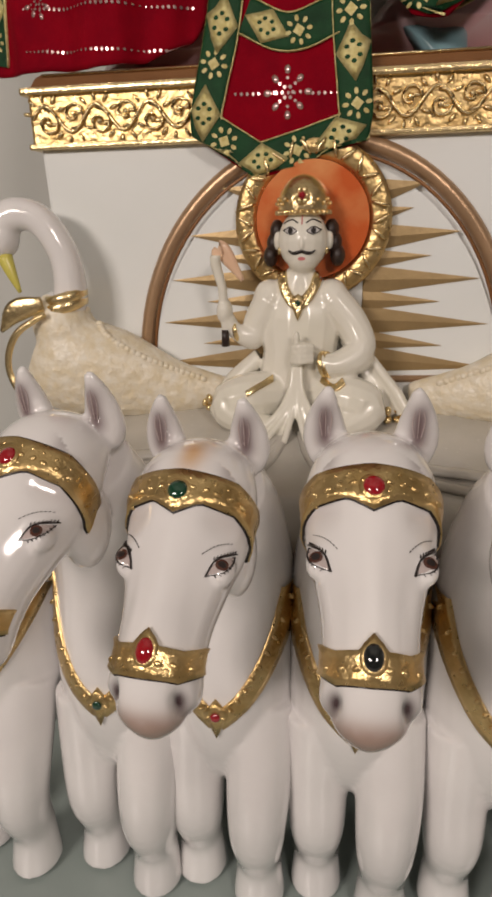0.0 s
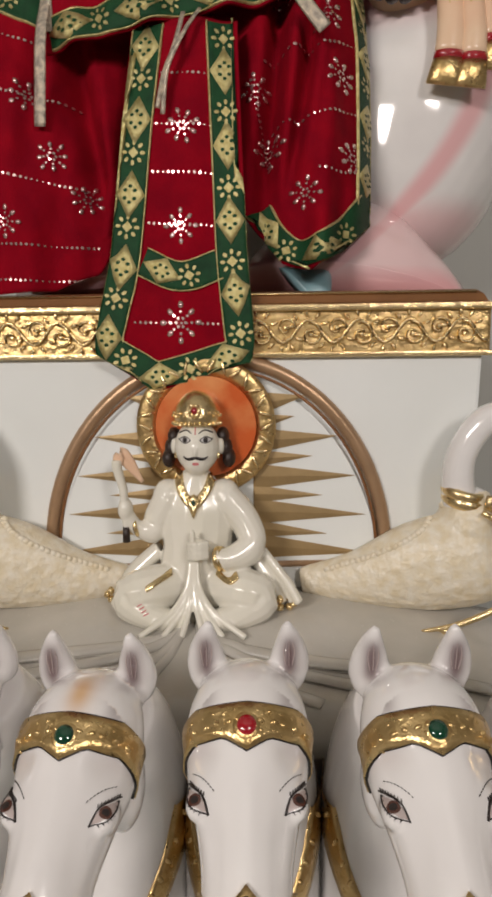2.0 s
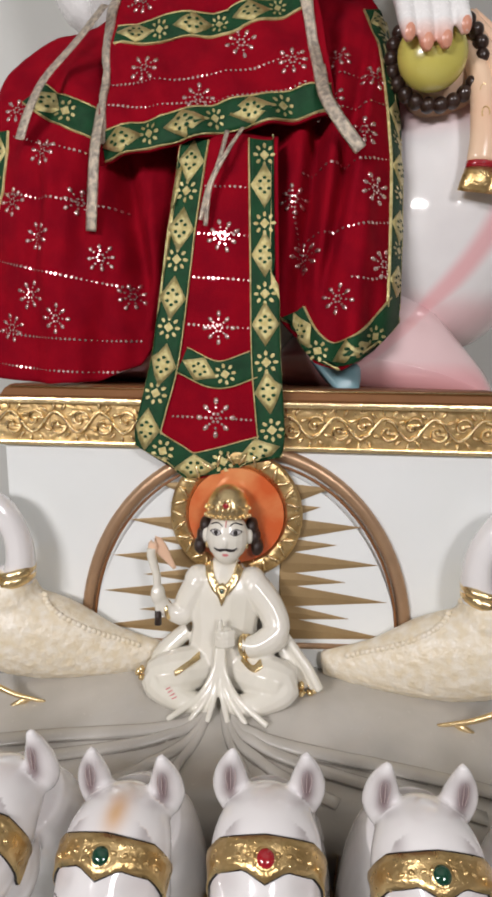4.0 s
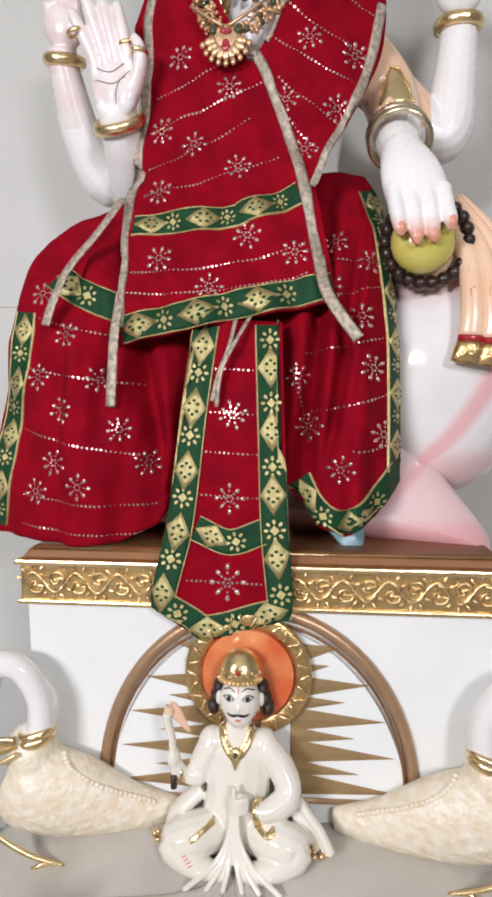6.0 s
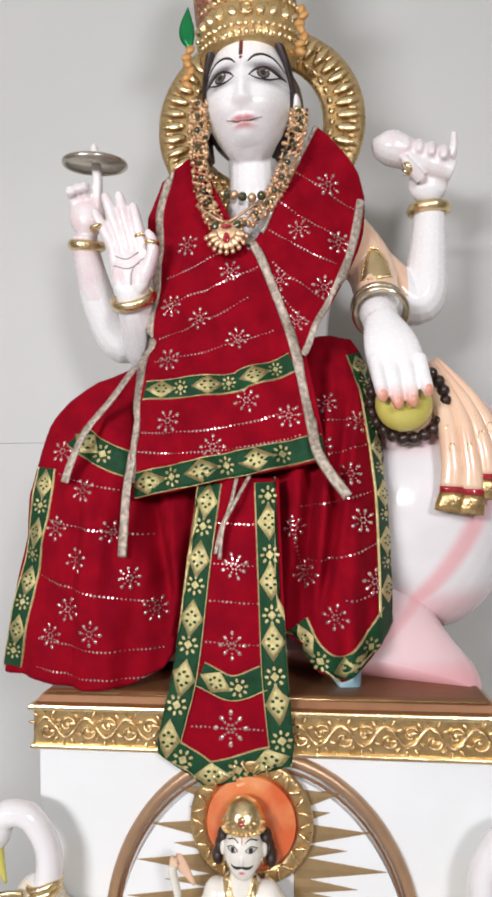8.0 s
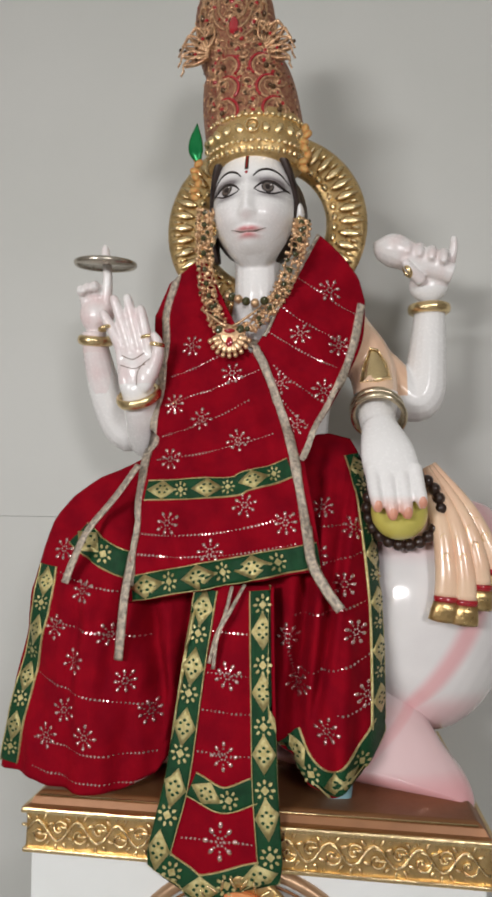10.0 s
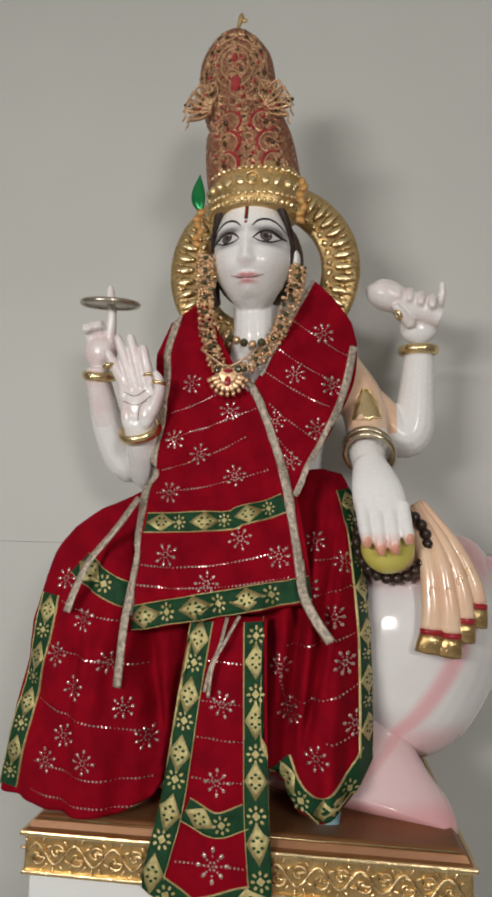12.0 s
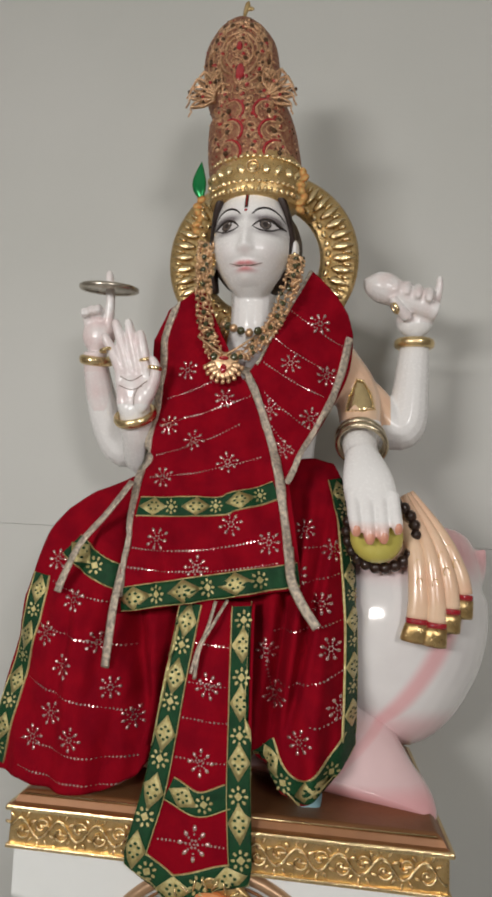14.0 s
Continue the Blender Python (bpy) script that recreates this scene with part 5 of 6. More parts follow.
for a, b, c, d, w in folds:
    bm = bmesh.new()
    tube(bm, [(*a, w * 0.6, 0.016), (*b, w * 0.85, 0.014), (*c, w, 0.012), (*d, w * 1.05, 0.010)], side=(1, 0, 0), n=6, seg=14)
    part("fold", bm, PEACH, drape)
    bm = bmesh.new()
    tube(bm, [(d[0], d[1], d[2] + 0.001, w * 1.1, 0.0115), (d[0] - 0.0005, d[1], d[2] - 0.007, w * 1.12, 0.0115)], side=(1, 0, 0), n=1, seg=14)
    part("red_hem", bm, RUBY, drape, "red painted hem")
    bm = bmesh.new()
    tube(bm, [(d[0], d[1], d[2] - 0.006, w * 1.1, 0.010), (d[0] - 0.003, d[1], d[2] - 0.026, w * 1.3, 0.010), (d[0] - 0.004, d[1] + 0.002, d[2] - 0.034, w * 1.35, 0.008)], side=(1, 0, 0), n=2, seg=14)
    part("fringe", bm, GOLD, drape, "gold painted fringe")
    bm = bmesh.new()
    for k in (0.35, 0.75):
        p = Vector(b).lerp(Vector(c), k)
        ringband(bm, (p.x, p.y - 0.0125, p.z), 0.0045, 0.0008, (90, 0, 0), 0, 14, 1.5)
    part("gold_motif", bm, GOLD, drape)

# ---- halo and crown ----
halo = empty("halo", "large embossed gold halo ring behind the head", "halo")
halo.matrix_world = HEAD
HCX, HCZ, HR = -0.009, 1.96, 0.152
bm = bmesh.new()
tube(bm, [(HCX + HR * math.cos(i * math.pi / 36), 0.24, HCZ + HR * math.sin(i * math.pi / 36), 0.009, 0.038) for i in range(72)], side=(0, 1, 0), n=1, seg=12, closed=True)
part("ring", bm, GOLD, halo, "gold ring")
bm = bmesh.new()
for i in range(40):
    a = i * 2 * math.pi / 40
    m = (0, -math.degrees(a), 0)
    tube(bm, [(HCX + r * math.cos(a), 0.2295 - lift, HCZ + r * math.sin(a), wd, 0.0035) for r, lift, wd in ((HR - 0.014, 0.0, 0.003), (HR - 0.004, 0.003, 0.0075), (HR + 0.008, 0.003, 0.0085), (HR + 0.022, 0.001, 0.004), (HR + 0.029, -0.002, 0.0008))], side=(-math.sin(a), 0, math.cos(a)), n=2, seg=6)
    a += math.pi / 40
    ball(bm, (HCX + (HR + 0.016) * math.cos(a), 0.2315, HCZ + (HR + 0.016) * math.sin(a)), (0.010, 0.005, 0.004), m, 0, 8, 6)
    ball(bm, (HCX + (HR - 0.022) * math.cos(a), 0.2315, HCZ + (HR - 0.022) * math.sin(a)), (0.006, 0.006, 0.0085), m, 0, 8, 6)
part("petals", bm, GOLD_BRIGHT, halo, "embossed gold petals")

bm = bmesh.new()
bx, by = -0.02, 0.165
tube(bm, [(bx, by, 2.000, 0.084, 0.056), (bx, by, 2.012, 0.087, 0.060), (bx, by, 2.05, 0.087, 0.061), (bx, by + 0.002, 2.075, 0.085, 0.058), (bx, by + 0.004, 2.085, 0.078, 0.052)], n=4, seg=40)
for v in bm.verts:
    v.co.z += 0.010 * max(0, -(v.co.y - by) / 0.09) * (1 if v.co.z > 2.04 else 0.2)
diadem = empty("gold_diadem", "embossed gold diadem with beaded edge round the brow", "diadem")
diadem.matrix_world = HEAD @ Matrix.Translation((0, 0, 0.030))
deco = bmesh.new()
for i in range(27):
    a = math.radians(-100 + i * 200 / 26)
    p = (bx + 0.087 * math.sin(a), by - 0.060 * math.cos(a))
    ball(deco, (*p, 2.006), (0.0045, 0.0045, 0.0055), (0, 0, 0), 0, 8, 6)
    for z, r in ((2.02, 0.004), (2.068, 0.0042)):
        ball(deco, (p[0] * 1.0, p[1] - 0.001, z), (r * 1.4, r, r), (0, 25 * (-1) ** i, 0), 0, 8, 6)
    if i % 2:
        ball(deco, (p[0], p[1] - 0.001, 2.044), (0.008, 0.005, 0.0105), (0, 30 * (-1) ** (i // 2), 0), 0, 10, 6)
part("band", bm, GOLD, diadem, "gold band")
for r in (0.006, 0.012):
    ringband(deco, (bx, by - 0.064, 2.046), r, 0.0016, (90, 0, 0), 0, 20)
part("embossing", deco, GOLD_BRIGHT, diadem, "embossed beads and curls")

crown = empty("tall_crown", "tall copper and gold embroidered crown with red stones", "crown")
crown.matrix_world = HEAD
cx, cy = -0.052, 0.165
bm = bmesh.new()
tube(bm, [(-0.022, cy, 2.095, 0.088, 0.056), (-0.027, cy, 2.12, 0.089, 0.058), (-0.034, cy, 2.17, 0.086, 0.056), (-0.042, cy, 2.212, 0.078, 0.054), (-0.048, cy, 2.232, 0.069, 0.046), (-0.056, cy, 2.26, 0.071, 0.044), (-0.062, cy, 2.31, 0.075, 0.040), (-0.065, cy, 2.355, 0.068, 0.034), (-0.066, cy, 2.388, 0.046, 0.026), (-0.066, cy, 2.404, 0.024, 0.018), (-0.066, cy, 2.410, 0.006, 0.006)], n=5, seg=36)
CROWN = Skin(bm)
part("cap", bm, COPPER, crown, "copper beaded cloth")


def wire(bm, pts, w, skin, off=0.001, mat=0, n=5):
    """A round cord laid on the surface."""
    rows = smooth_path(pts, n)
    tube(bm, [(*skin.at(p[0], p[1], off)[0], w, w) for p in rows], side=(0, 1, 0), n=1, seg=6, mat=mat)


deco, stones, reds = bmesh.new(), bmesh.new(), bmesh.new()


def crown_x(z):
    return lerp_table([(2.07, -0.022), (2.17, -0.034), (2.26, -0.056), (2.31, -0.062), (2.4, -0.066)], z)


# medallion: rings of cord round a red drop, with beads along the rim
mc = 2.305
for k, r in enumerate((0.060, 0.050, 0.036, 0.026)):
    wire(deco, [(crown_x(mc) - 0.001 + r * math.sin(a * math.pi / 10), mc + 0.005 + r * 1.22 * math.cos(a * math.pi / 10) + 0.003 * k) for a in range(-9, 10)], 0.0024, CROWN)
for a in range(-8, 9):
    c, nr = CROWN.at(crown_x(mc) + 0.055 * math.sin(a * 0.33), mc + 0.006 + 0.067 * math.cos(a * 0.33), 0.002)
    ball(stones if a % 2 else deco, c, 0.0048, (0, 0, 0), 0, 8, 6)
for z, w, h in ((2.278, 0.009, 0.017), (2.33, 0.006, 0.010), (2.232, 0.004, 0.005)):
    c, nr = CROWN.at(crown_x(z), z, 0.001)
    ball(reds, c, (w, 0.005, h), (0, 0, 0), 0, 14, 10)
    wire(deco, [(crown_x(z) + w * 1.35 * math.sin(a * math.pi / 8), z + h * 1.3 * math.cos(a * math.pi / 8) + (0.004 if a == 0 else 0)) for a in range(-8, 9)], 0.0016, CROWN)
# paired curls on the lower part, red lined
for s in (-1, 1):
    for k in range(3):
        z0 = 2.095 + k * 0.042
        pts = []
        for i in range(12):
            a = i * 0.55
            r = 0.026 * (1 - i / 14)
            pts.append((crown_x(z0) + s * (0.046 - 0.006 * k + r * math.cos(a + 1.2)), z0 + 0.010 + r * 1.1 * math.sin(a + 1.2)))
        wire(deco, pts, 0.0022, CROWN, n=3)
        wire(reds, [(p[0] - s * 0.005, p[1] + 0.002) for p in pts[:6]], 0.003, CROWN, n=3)
        c, nr = CROWN.at(*pts[-1], 0.002)
        ball(stones, c, 0.005, (0, 0, 0), 0, 8, 6)
    # flaring side wings: a fan of wired leaves, each curling down at its tip
    for j in range(7):
        a = math.radians(-18 + j * 20)
        long = 0.046 if j < 5 else 0.036
        b0, z0 = crown_x(2.25) + s * 0.050, 2.228 + 0.003 * j
        ex, ez = b0 + s * long * math.cos(a), z0 + long * math.sin(a)
        tip = (ex + s * 0.010 * math.sin(a + 0.4), ez - 0.012 * math.cos(a))
        for lift in (-0.0045, 0.0045):
            tube(deco, [(b0, cy - 0.040, z0, 0.002, 0.002), ((b0 + ex) / 2 - s * lift * math.sin(a) * 1.6, cy - 0.042, (z0 + ez) / 2 + lift * math.cos(a) * 1.6, 0.0024, 0.002), (ex, cy - 0.042, ez + lift * 0.4, 0.0022, 0.002), (*((tip[0], cy - 0.040, tip[1])), 0.0018, 0.0018)], side=(0, 1, 0), n=4, seg=6)
        tube(deco, [(b0, cy - 0.036, z0, 0.003, 0.0012), ((b0 + ex) / 2, cy - 0.037, (z0 + ez) / 2, 0.0075, 0.0012), (ex, cy - 0.037, ez, 0.003, 0.001)], side=(-math.sin(a) * s, 0, math.cos(a)), n=3, seg=6)
        ball(reds if j % 3 == 1 else stones, ((b0 + ex) / 2, cy - 0.044, (z0 + ez) / 2), (0.0032, 0.002, 0.0032), (0, 0, 0), 0, 8, 6)
        for k in range(3):
            ball(deco, (tip[0] + s * 0.002 * k, cy - 0.041, tip[1] - 0.004 * k), 0.0022, (0, 0, 0), 0, 6, 5)
    for i in range(5):
        ball(stones, (crown_x(2.25) + s * (0.07 + 0.008 * i), cy - 0.036, 2.232 + 0.004 * i), 0.0034, (0, 0, 0), 0, 8, 6)
random.seed(5)
# small paisley curls of cord all over the cap
for i in range(120):
    z = 2.108 + 0.272 * (i % 40) / 40 + random.uniform(-0.004, 0.004)
    w = lerp_table([(2.07, 0.084), (2.2, 0.076), (2.235, 0.064), (2.31, 0.069), (2.35, 0.060), (2.39, 0.030)], z)
    x0 = crown_x(z) + w * ((i // 40) - 1) * 0.66 + random.uniform(-0.012, 0.012)
    turn, hand_side = random.uniform(0, 6.28), random.choice((-1, 1))
    pts = [(x0 + 0.0115 * (1 - k / 9) * math.cos(turn + hand_side * k * 0.75), z + 0.0125 * (1 - k / 9) * math.sin(turn + hand_side * k * 0.75)) for k in range(8)]
    wire(deco, pts, 0.0014, CROWN, 0.0012, n=3)
    c, nr = CROWN.at(x0, z, 0.001)
    ball((stones, reds, deco)[i % 3], c, (0.0036, 0.0026, 0.0046), (0, math.degrees(turn), 0), 0, 8, 6)
for i in range(520):
    z = random.uniform(2.10, 2.395)
    w = lerp_table([(2.07, 0.088), (2.2, 0.08), (2.235, 0.068), (2.31, 0.073), (2.35, 0.066), (2.39, 0.036)], z)
    c, nr = CROWN.at(crown_x(z) + random.uniform(-w, w), z, 0.0005)
    ball((deco, deco, deco, stones, deco, reds)[i % 6], c, random.uniform(0.0012, 0.0024), (0, 0, 0), 0, 6, 5)
part("goldwork", deco, THREAD, crown, "gold cord and beads", kind="stuff")
part("dark_stones", stones, material("dark_gold_stone", (0.10, 0.05, 0.02), 0.15, 0.4, bump=0), crown, "dark stones", kind="stuff")
part("red_stones", reds, RUBY, crown, "red drop stones", kind="stuff")
bm = bmesh.new()
tube(bm, [(-0.066, cy, 2.40, 0.004), (-0.063, cy, 2.42, 0.0035), (-0.058, cy, 2.438, 0.006), (-0.056, cy, 2.446, 0.002)], n=3, seg=8)
ball(bm, (-0.052, cy, 2.432), (0.008, 0.003, 0.004))
part("finial", bm, GOLD, crown, "small metal finial")
bm = bmesh.new()
tube(bm, [(-0.115, 0.115, 2.022, 0.005, 0.004), (-0.119, 0.112, 2.040, 0.0125, 0.004), (-0.120, 0.112, 2.062, 0.0115, 0.004), (-0.118, 0.112, 2.092, 0.001, 0.001)], n=5, seg=10)
part("feather", bm, FEATHER, crown, "green foil leaf plume")
for k, (x, y) in enumerate(((-0.118, 0.115), (0.07, 0.105))):
    bm = bmesh.new()
    for i in range(7):
        ball(bm, (x + 0.004 * math.sin(i * 2.0), y - 0.002 * (i % 2), 2.03 - 0.012 * i + 0.035 * k), (0.007, 0.005, 0.009), (0, i * 50, 0), 0, 8, 6)
    part("tassel", bm, TASSEL, crown, "orange-gold side tassel")
# the upper dome stands tall
for ob in crown.children:
    for v in ob.data.vertices:
        v.co.z += max(0.0, v.co.z - 2.26) * 0.13

# ---- red skirt ----
HEM = [(-0.36, 1.028), (-0.25, 1.020), (-0.19, 1.024), (-0.14, 1.045), (-0.10, 1.10), (-0.04, 1.12), (0.03, 1.11), (0.055, 1.085), (0.08, 1.050), (0.11, 1.042), (0.15, 1.066), (0.195, 1.112)]
TOP = [(-0.345, 1.375), (-0.332, 1.405), (-0.31, 1.445), (-0.27, 1.478), (-0.20, 1.515), (-0.10, 1.545), (0.04, 1.55), (0.11, 1.56), (0.145, 1.55), (0.17, 1.50), (0.19, 1.44)]


def skirt_at(u, v):
    """u runs across, v down."""
    xt = -0.335 + 0.51 * u
    xb = -0.394 + 0.582 * u
    mid = -0.345 + 0.537 * u
    x = xt * (1 - v) ** 2 + 2 * mid * v * (1 - v) + xb * v * v
    x -= 0.012 * math.exp(-((u) / 0.08) ** 2) * math.sin(v * math.pi)
    z0, z1 = lerp_table(TOP, xt), lerp_table(HEM, xb)
    z = z0 + (z1 - z0) * v
    # lap slopes forward to the knees, then the cloth falls
    y = lerp_table([(1.0, 0.006), (1.12, 0.004), (1.22, 0.008), (1.30, 0.02), (1.36, 0.045), (1.42, 0.085), (1.48, 0.13), (1.56, 0.19)], z)
    knee_l, knee_r = math.exp(-((x + 0.235) / 0.085) ** 2), math.exp(-((x - 0.105) / 0.075) ** 2)
    y += 0.055 * (1 - max(knee_l, knee_r)) * min(1, v * 2.2)
    edge = max(0, abs(u - 0.5) * 2 - 0.86) / 0.14
    y += (0.015 if u < 0.5 else 0.05) * edge ** 2.2
    fall = max(0.0, v - 0.15)
    calm = 0.35 if x < -0.13 else 1.0
    y += fall * (0.013 * math.sin(x * 72 + 2.5 * v) * calm + 0.006 * math.sin(x * 150 + 1.1 + 4 * v) * calm + 0.006 * math.sin(x * 37 - 8 * v))
    # deep tucks beside the right knee and inside the left one
    for cx, slope, deep, wide in ((0.066, 0.10, 0.030, 0.010), (0.100, 0.16, 0.018, 0.007), (-0.150, -0.16, 0.022, 0.012), (-0.205, 0.10, 0.010, 0.012), (-0.265, 0.06, 0.008, 0.010)):
        q = x - cx - slope * (z - 1.22)
        y += deep * min(1.0, v * 2.0) * max(0.0, min(1.0, (z - 1.105) / 0.07)) * (math.exp(-(q / wide) ** 2) - 0.45 * math.exp(-((q - wide * 2.0) / wide) ** 2))
    y += 0.004 * math.sin(x * 60 + z * 40) * (1 - fall)
    y += 0.006 * noise.noise(Vector((x * 28, z * 12, 3.0))) + 0.003 * noise.noise(Vector((x * 60, z * 34, 7.0)))
    return Vector((x, y, z))


def cloth(bm, fn, nu, nv):
    rows = [[bm.verts.new(fn(i / nu, j / nv)) for i in range(nu + 1)] for j in range(nv + 1)]
    for j in range(nv):
        for i in range(nu):
            bm.faces.new((rows[j][i], rows[j + 1][i], rows[j + 1][i + 1], rows[j][i + 1]))
    return rows


def thicken(bm, t):
    """Gives a sheet its back and edges."""
    bm.normal_update()
    back = {v: bm.verts.new(v.co - v.normal * t * (1 if v.normal.y < 0 else -1)) for v in list(bm.verts)}
    faces, rim = list(bm.faces), [e for e in bm.edges if len(e.link_faces) == 1]
    for f in faces:
        bm.faces.new([back[v] for v in reversed(f.verts)])
    for e in rim:
        a, b = e.verts
        bm.faces.new((a, b, back[b], back[a]))
    bmesh.ops.recalc_face_normals(bm, faces=bm.faces)


def star(bm, skin, x, z, r=0.017, turn=0.0):
    """A sequin flower: eight petals round a ring."""
    for i in range(8):
        a = turn + i * math.pi / 4
        long = r * (1.0 if i % 2 == 0 else 0.85)
        decal(bm, skin, circle(x + long * math.cos(a), z + long * math.sin(a), r * 0.21, 8, r * 0.15, a), 0.0012, 0, 1)
        decal(bm, skin, circle(x + long * 0.62 * math.cos(a), z + long * 0.62 * math.sin(a), r * 0.085, 6), 0.0011, 0, 1, False)
    for i in range(6):
        a = i * math.pi / 3
        decal(bm, skin, circle(x + r * 0.26 * math.cos(a), z + r * 0.26 * math.sin(a), r * 0.1, 6), 0.0012, 0, 1, False)


def sew(parent, skin, stars, chains, size):
    """Sequin stars (x, z) and sequin chains, each a piece of its own."""
    for i, (x, z) in enumerate(stars):
        bm = bmesh.new()
        star(bm, skin, x, z, size, i * 0.3)
        part("sequin_star", bm, SEQUIN, parent)
    for q in chains:
        bm = bmesh.new()
        chain(bm, skin, *q)
        part("sequin_chain", bm, SEQUIN, parent)


def chain(bm, skin, x0, z0, x1, z1, sag=0.0, big=0.0016):
    """A row of small sequins."""
    n = max(2, int(math.hypot(x1 - x0, z1 - z0) / 0.0056))
    for i in range(n + 1):
        k = i / n
        r = big * (0.55 + 0.6 * abs(math.sin(k * 9.0 + x0 * 30)))
        decal(bm, skin, circle(x0 + (x1 - x0) * k, z0 + (z1 - z0) * k - sag * 4 * k * (1 - k), r, 6), 0.0011, 0, 1, False)


def brocade(green, gold, skin, pts, width, start=0.0, pitch=0.052, n=8):
    """A woven green border with gold lozenges and ring flowers, edged in gold."""
    rows = ribbon(green, skin, pts, width, 0.0022, 0, n=n, across=6)
    d = [0.0]
    for a, b in zip(rows, rows[1:]):
        d.append(d[-1] + float(np.linalg.norm(b[:2] - a[:2])))

    def on(s):
        return np.array([np.interp(s, d, [r[0] for r in rows]), np.interp(s, d, [r[1] for r in rows])])

    for side in (-1, 1):
        line = []
        for i, r in enumerate(rows):
            t = rows[min(i + 1, len(rows) - 1)][:2] - rows[max(i - 1, 0)][:2]
            t = t / max(np.linalg.norm(t), 1e-9)
            line.append((r[0] - side * t[1] * width * 0.485, r[1] + side * t[0] * width * 0.485))
        ribbon(gold, skin, line, 0.0012, 0.0032, 0, n=1, across=2)
    s, k = start + pitch * 0.3, 0
    while s < d[-1] - pitch * 0.2:
        p, t = on(s), on(min(s + 0.004, d[-1])) - on(max(s - 0.004, 0))
        t = t / max(np.linalg.norm(t), 1e-9)
        q = np.array((-t[1], t[0]))

        def at(a, b):
            return tuple(p + t * a + q * b)

        w = width
        if k % 2 == 0:
            decal(gold, skin, [at(-w * 0.72, 0), at(-w * 0.36, -w * 0.23), at(0, -w * 0.46), at(w * 0.36, -w * 0.23), at(w * 0.72, 0), at(w * 0.36, w * 0.23), at(0, w * 0.46), at(-w * 0.36, w * 0.23)], 0.0034, 0, 2)
            for i in range(6):
                a = i * math.pi / 3
                decal(green, skin, circle(*at(w * 0.24 * math.cos(a), w * 0.18 * math.sin(a)), w * 0.075, 6, w * 0.06), 0.0040, 0, 1, False)
        else:
            for i in range(8):
                a = i * math.pi / 4
                decal(gold, skin, circle(*at(w * 0.30 * math.cos(a), w * 0.30 * math.sin(a)), w * 0.09, 6, w * 0.06, a + math.atan2(t[1], t[0])), 0.0034, 0, 1, False)
            decal(gold, skin, [at(-w * 0.17, 0), at(0, -w * 0.17), at(w * 0.17, 0), at(0, w * 0.17)], 0.0034, 0, 1, False)
        s += pitch * 0.5 * (1.12 if k % 2 else 0.88) * (width / 0.040) ** 0.5
        k += 1


def trim(parent, skin, *how, **more):
    """One brocade border with its gold thread pattern."""
    green, gold = bmesh.new(), bmesh.new()
    brocade(green, gold, skin, *how, **more)
    band = part("border", green, GREEN, parent, "green brocade border")
    part("lozenge_trim", gold, BRAID, band, "gold thread lozenges and flowers", kind="stuff")


skirt = empty("red_skirt", "crimson velvet skirt with sequin stars and green brocade hem", "skirt")
bm = bmesh.new()
cloth(bm, skirt_at, 150, 90)
SK = Skin(bm)
trim(skirt, SK, [(0.148, 1.52), (0.163, 1.46), (0.172, 1.38), (0.180, 1.28), (0.181, 1.18), (0.180, 1.12)], 0.028, 0.0, 0.082)
trim(skirt, SK, [(0.052, 1.112), (0.068, 1.082), (0.09, 1.062), (0.115, 1.060), (0.150, 1.083), (0.184, 1.122)], 0.034, 0.0, 0.082)
trim(skirt, SK, [(-0.324, 1.335), (-0.332, 1.27), (-0.346, 1.19), (-0.363, 1.11), (-0.377, 1.040)], 0.032, 0.0, 0.082)
trim(skirt, SK, [(-0.284, 1.385), (-0.255, 1.365), (-0.22, 1.347), (-0.19, 1.336)], 0.038, 0.0, 0.082)
skirt_stars = ((-0.30, 1.245), (-0.262, 1.20), (-0.21, 1.24), (-0.185, 1.175), (-0.275, 1.13), (-0.235, 1.10), (-0.305, 1.09), (-0.255, 1.30), (-0.30, 1.36), (-0.15, 1.13),
                            (0.105, 1.126), (0.05, 1.245), (0.145, 1.255), (0.13, 1.32), (0.10, 1.43), (0.16, 1.17), (0.065, 1.18), (0.145, 1.40), (0.09, 1.36))
skirt_chains = ((-0.325, 1.26, -0.16, 1.235), (-0.325, 1.175, -0.15, 1.14), (-0.325, 1.085, -0.14, 1.075), (-0.325, 1.045, -0.15, 1.036), (-0.30, 1.325, -0.2, 1.30),
                       (0.045, 1.255, 0.065, 1.16), (0.07, 1.20, 0.175, 1.225), (0.06, 1.275, 0.175, 1.30), (0.09, 1.40, 0.17, 1.415), (0.12, 1.15, 0.175, 1.16), (0.065, 1.345, 0.16, 1.365))
sew(skirt, SK, skirt_stars, [(*q, 0.004) for q in skirt_chains], 0.0155)
thicken(bm, 0.003)
part("cloth", bm, RED, skirt, "crimson velvet")

# ---- hanging front panel ----
panel = empty("front_panel", "red velvet panel bordered in green brocade hanging over the cornice", "cloth panel")


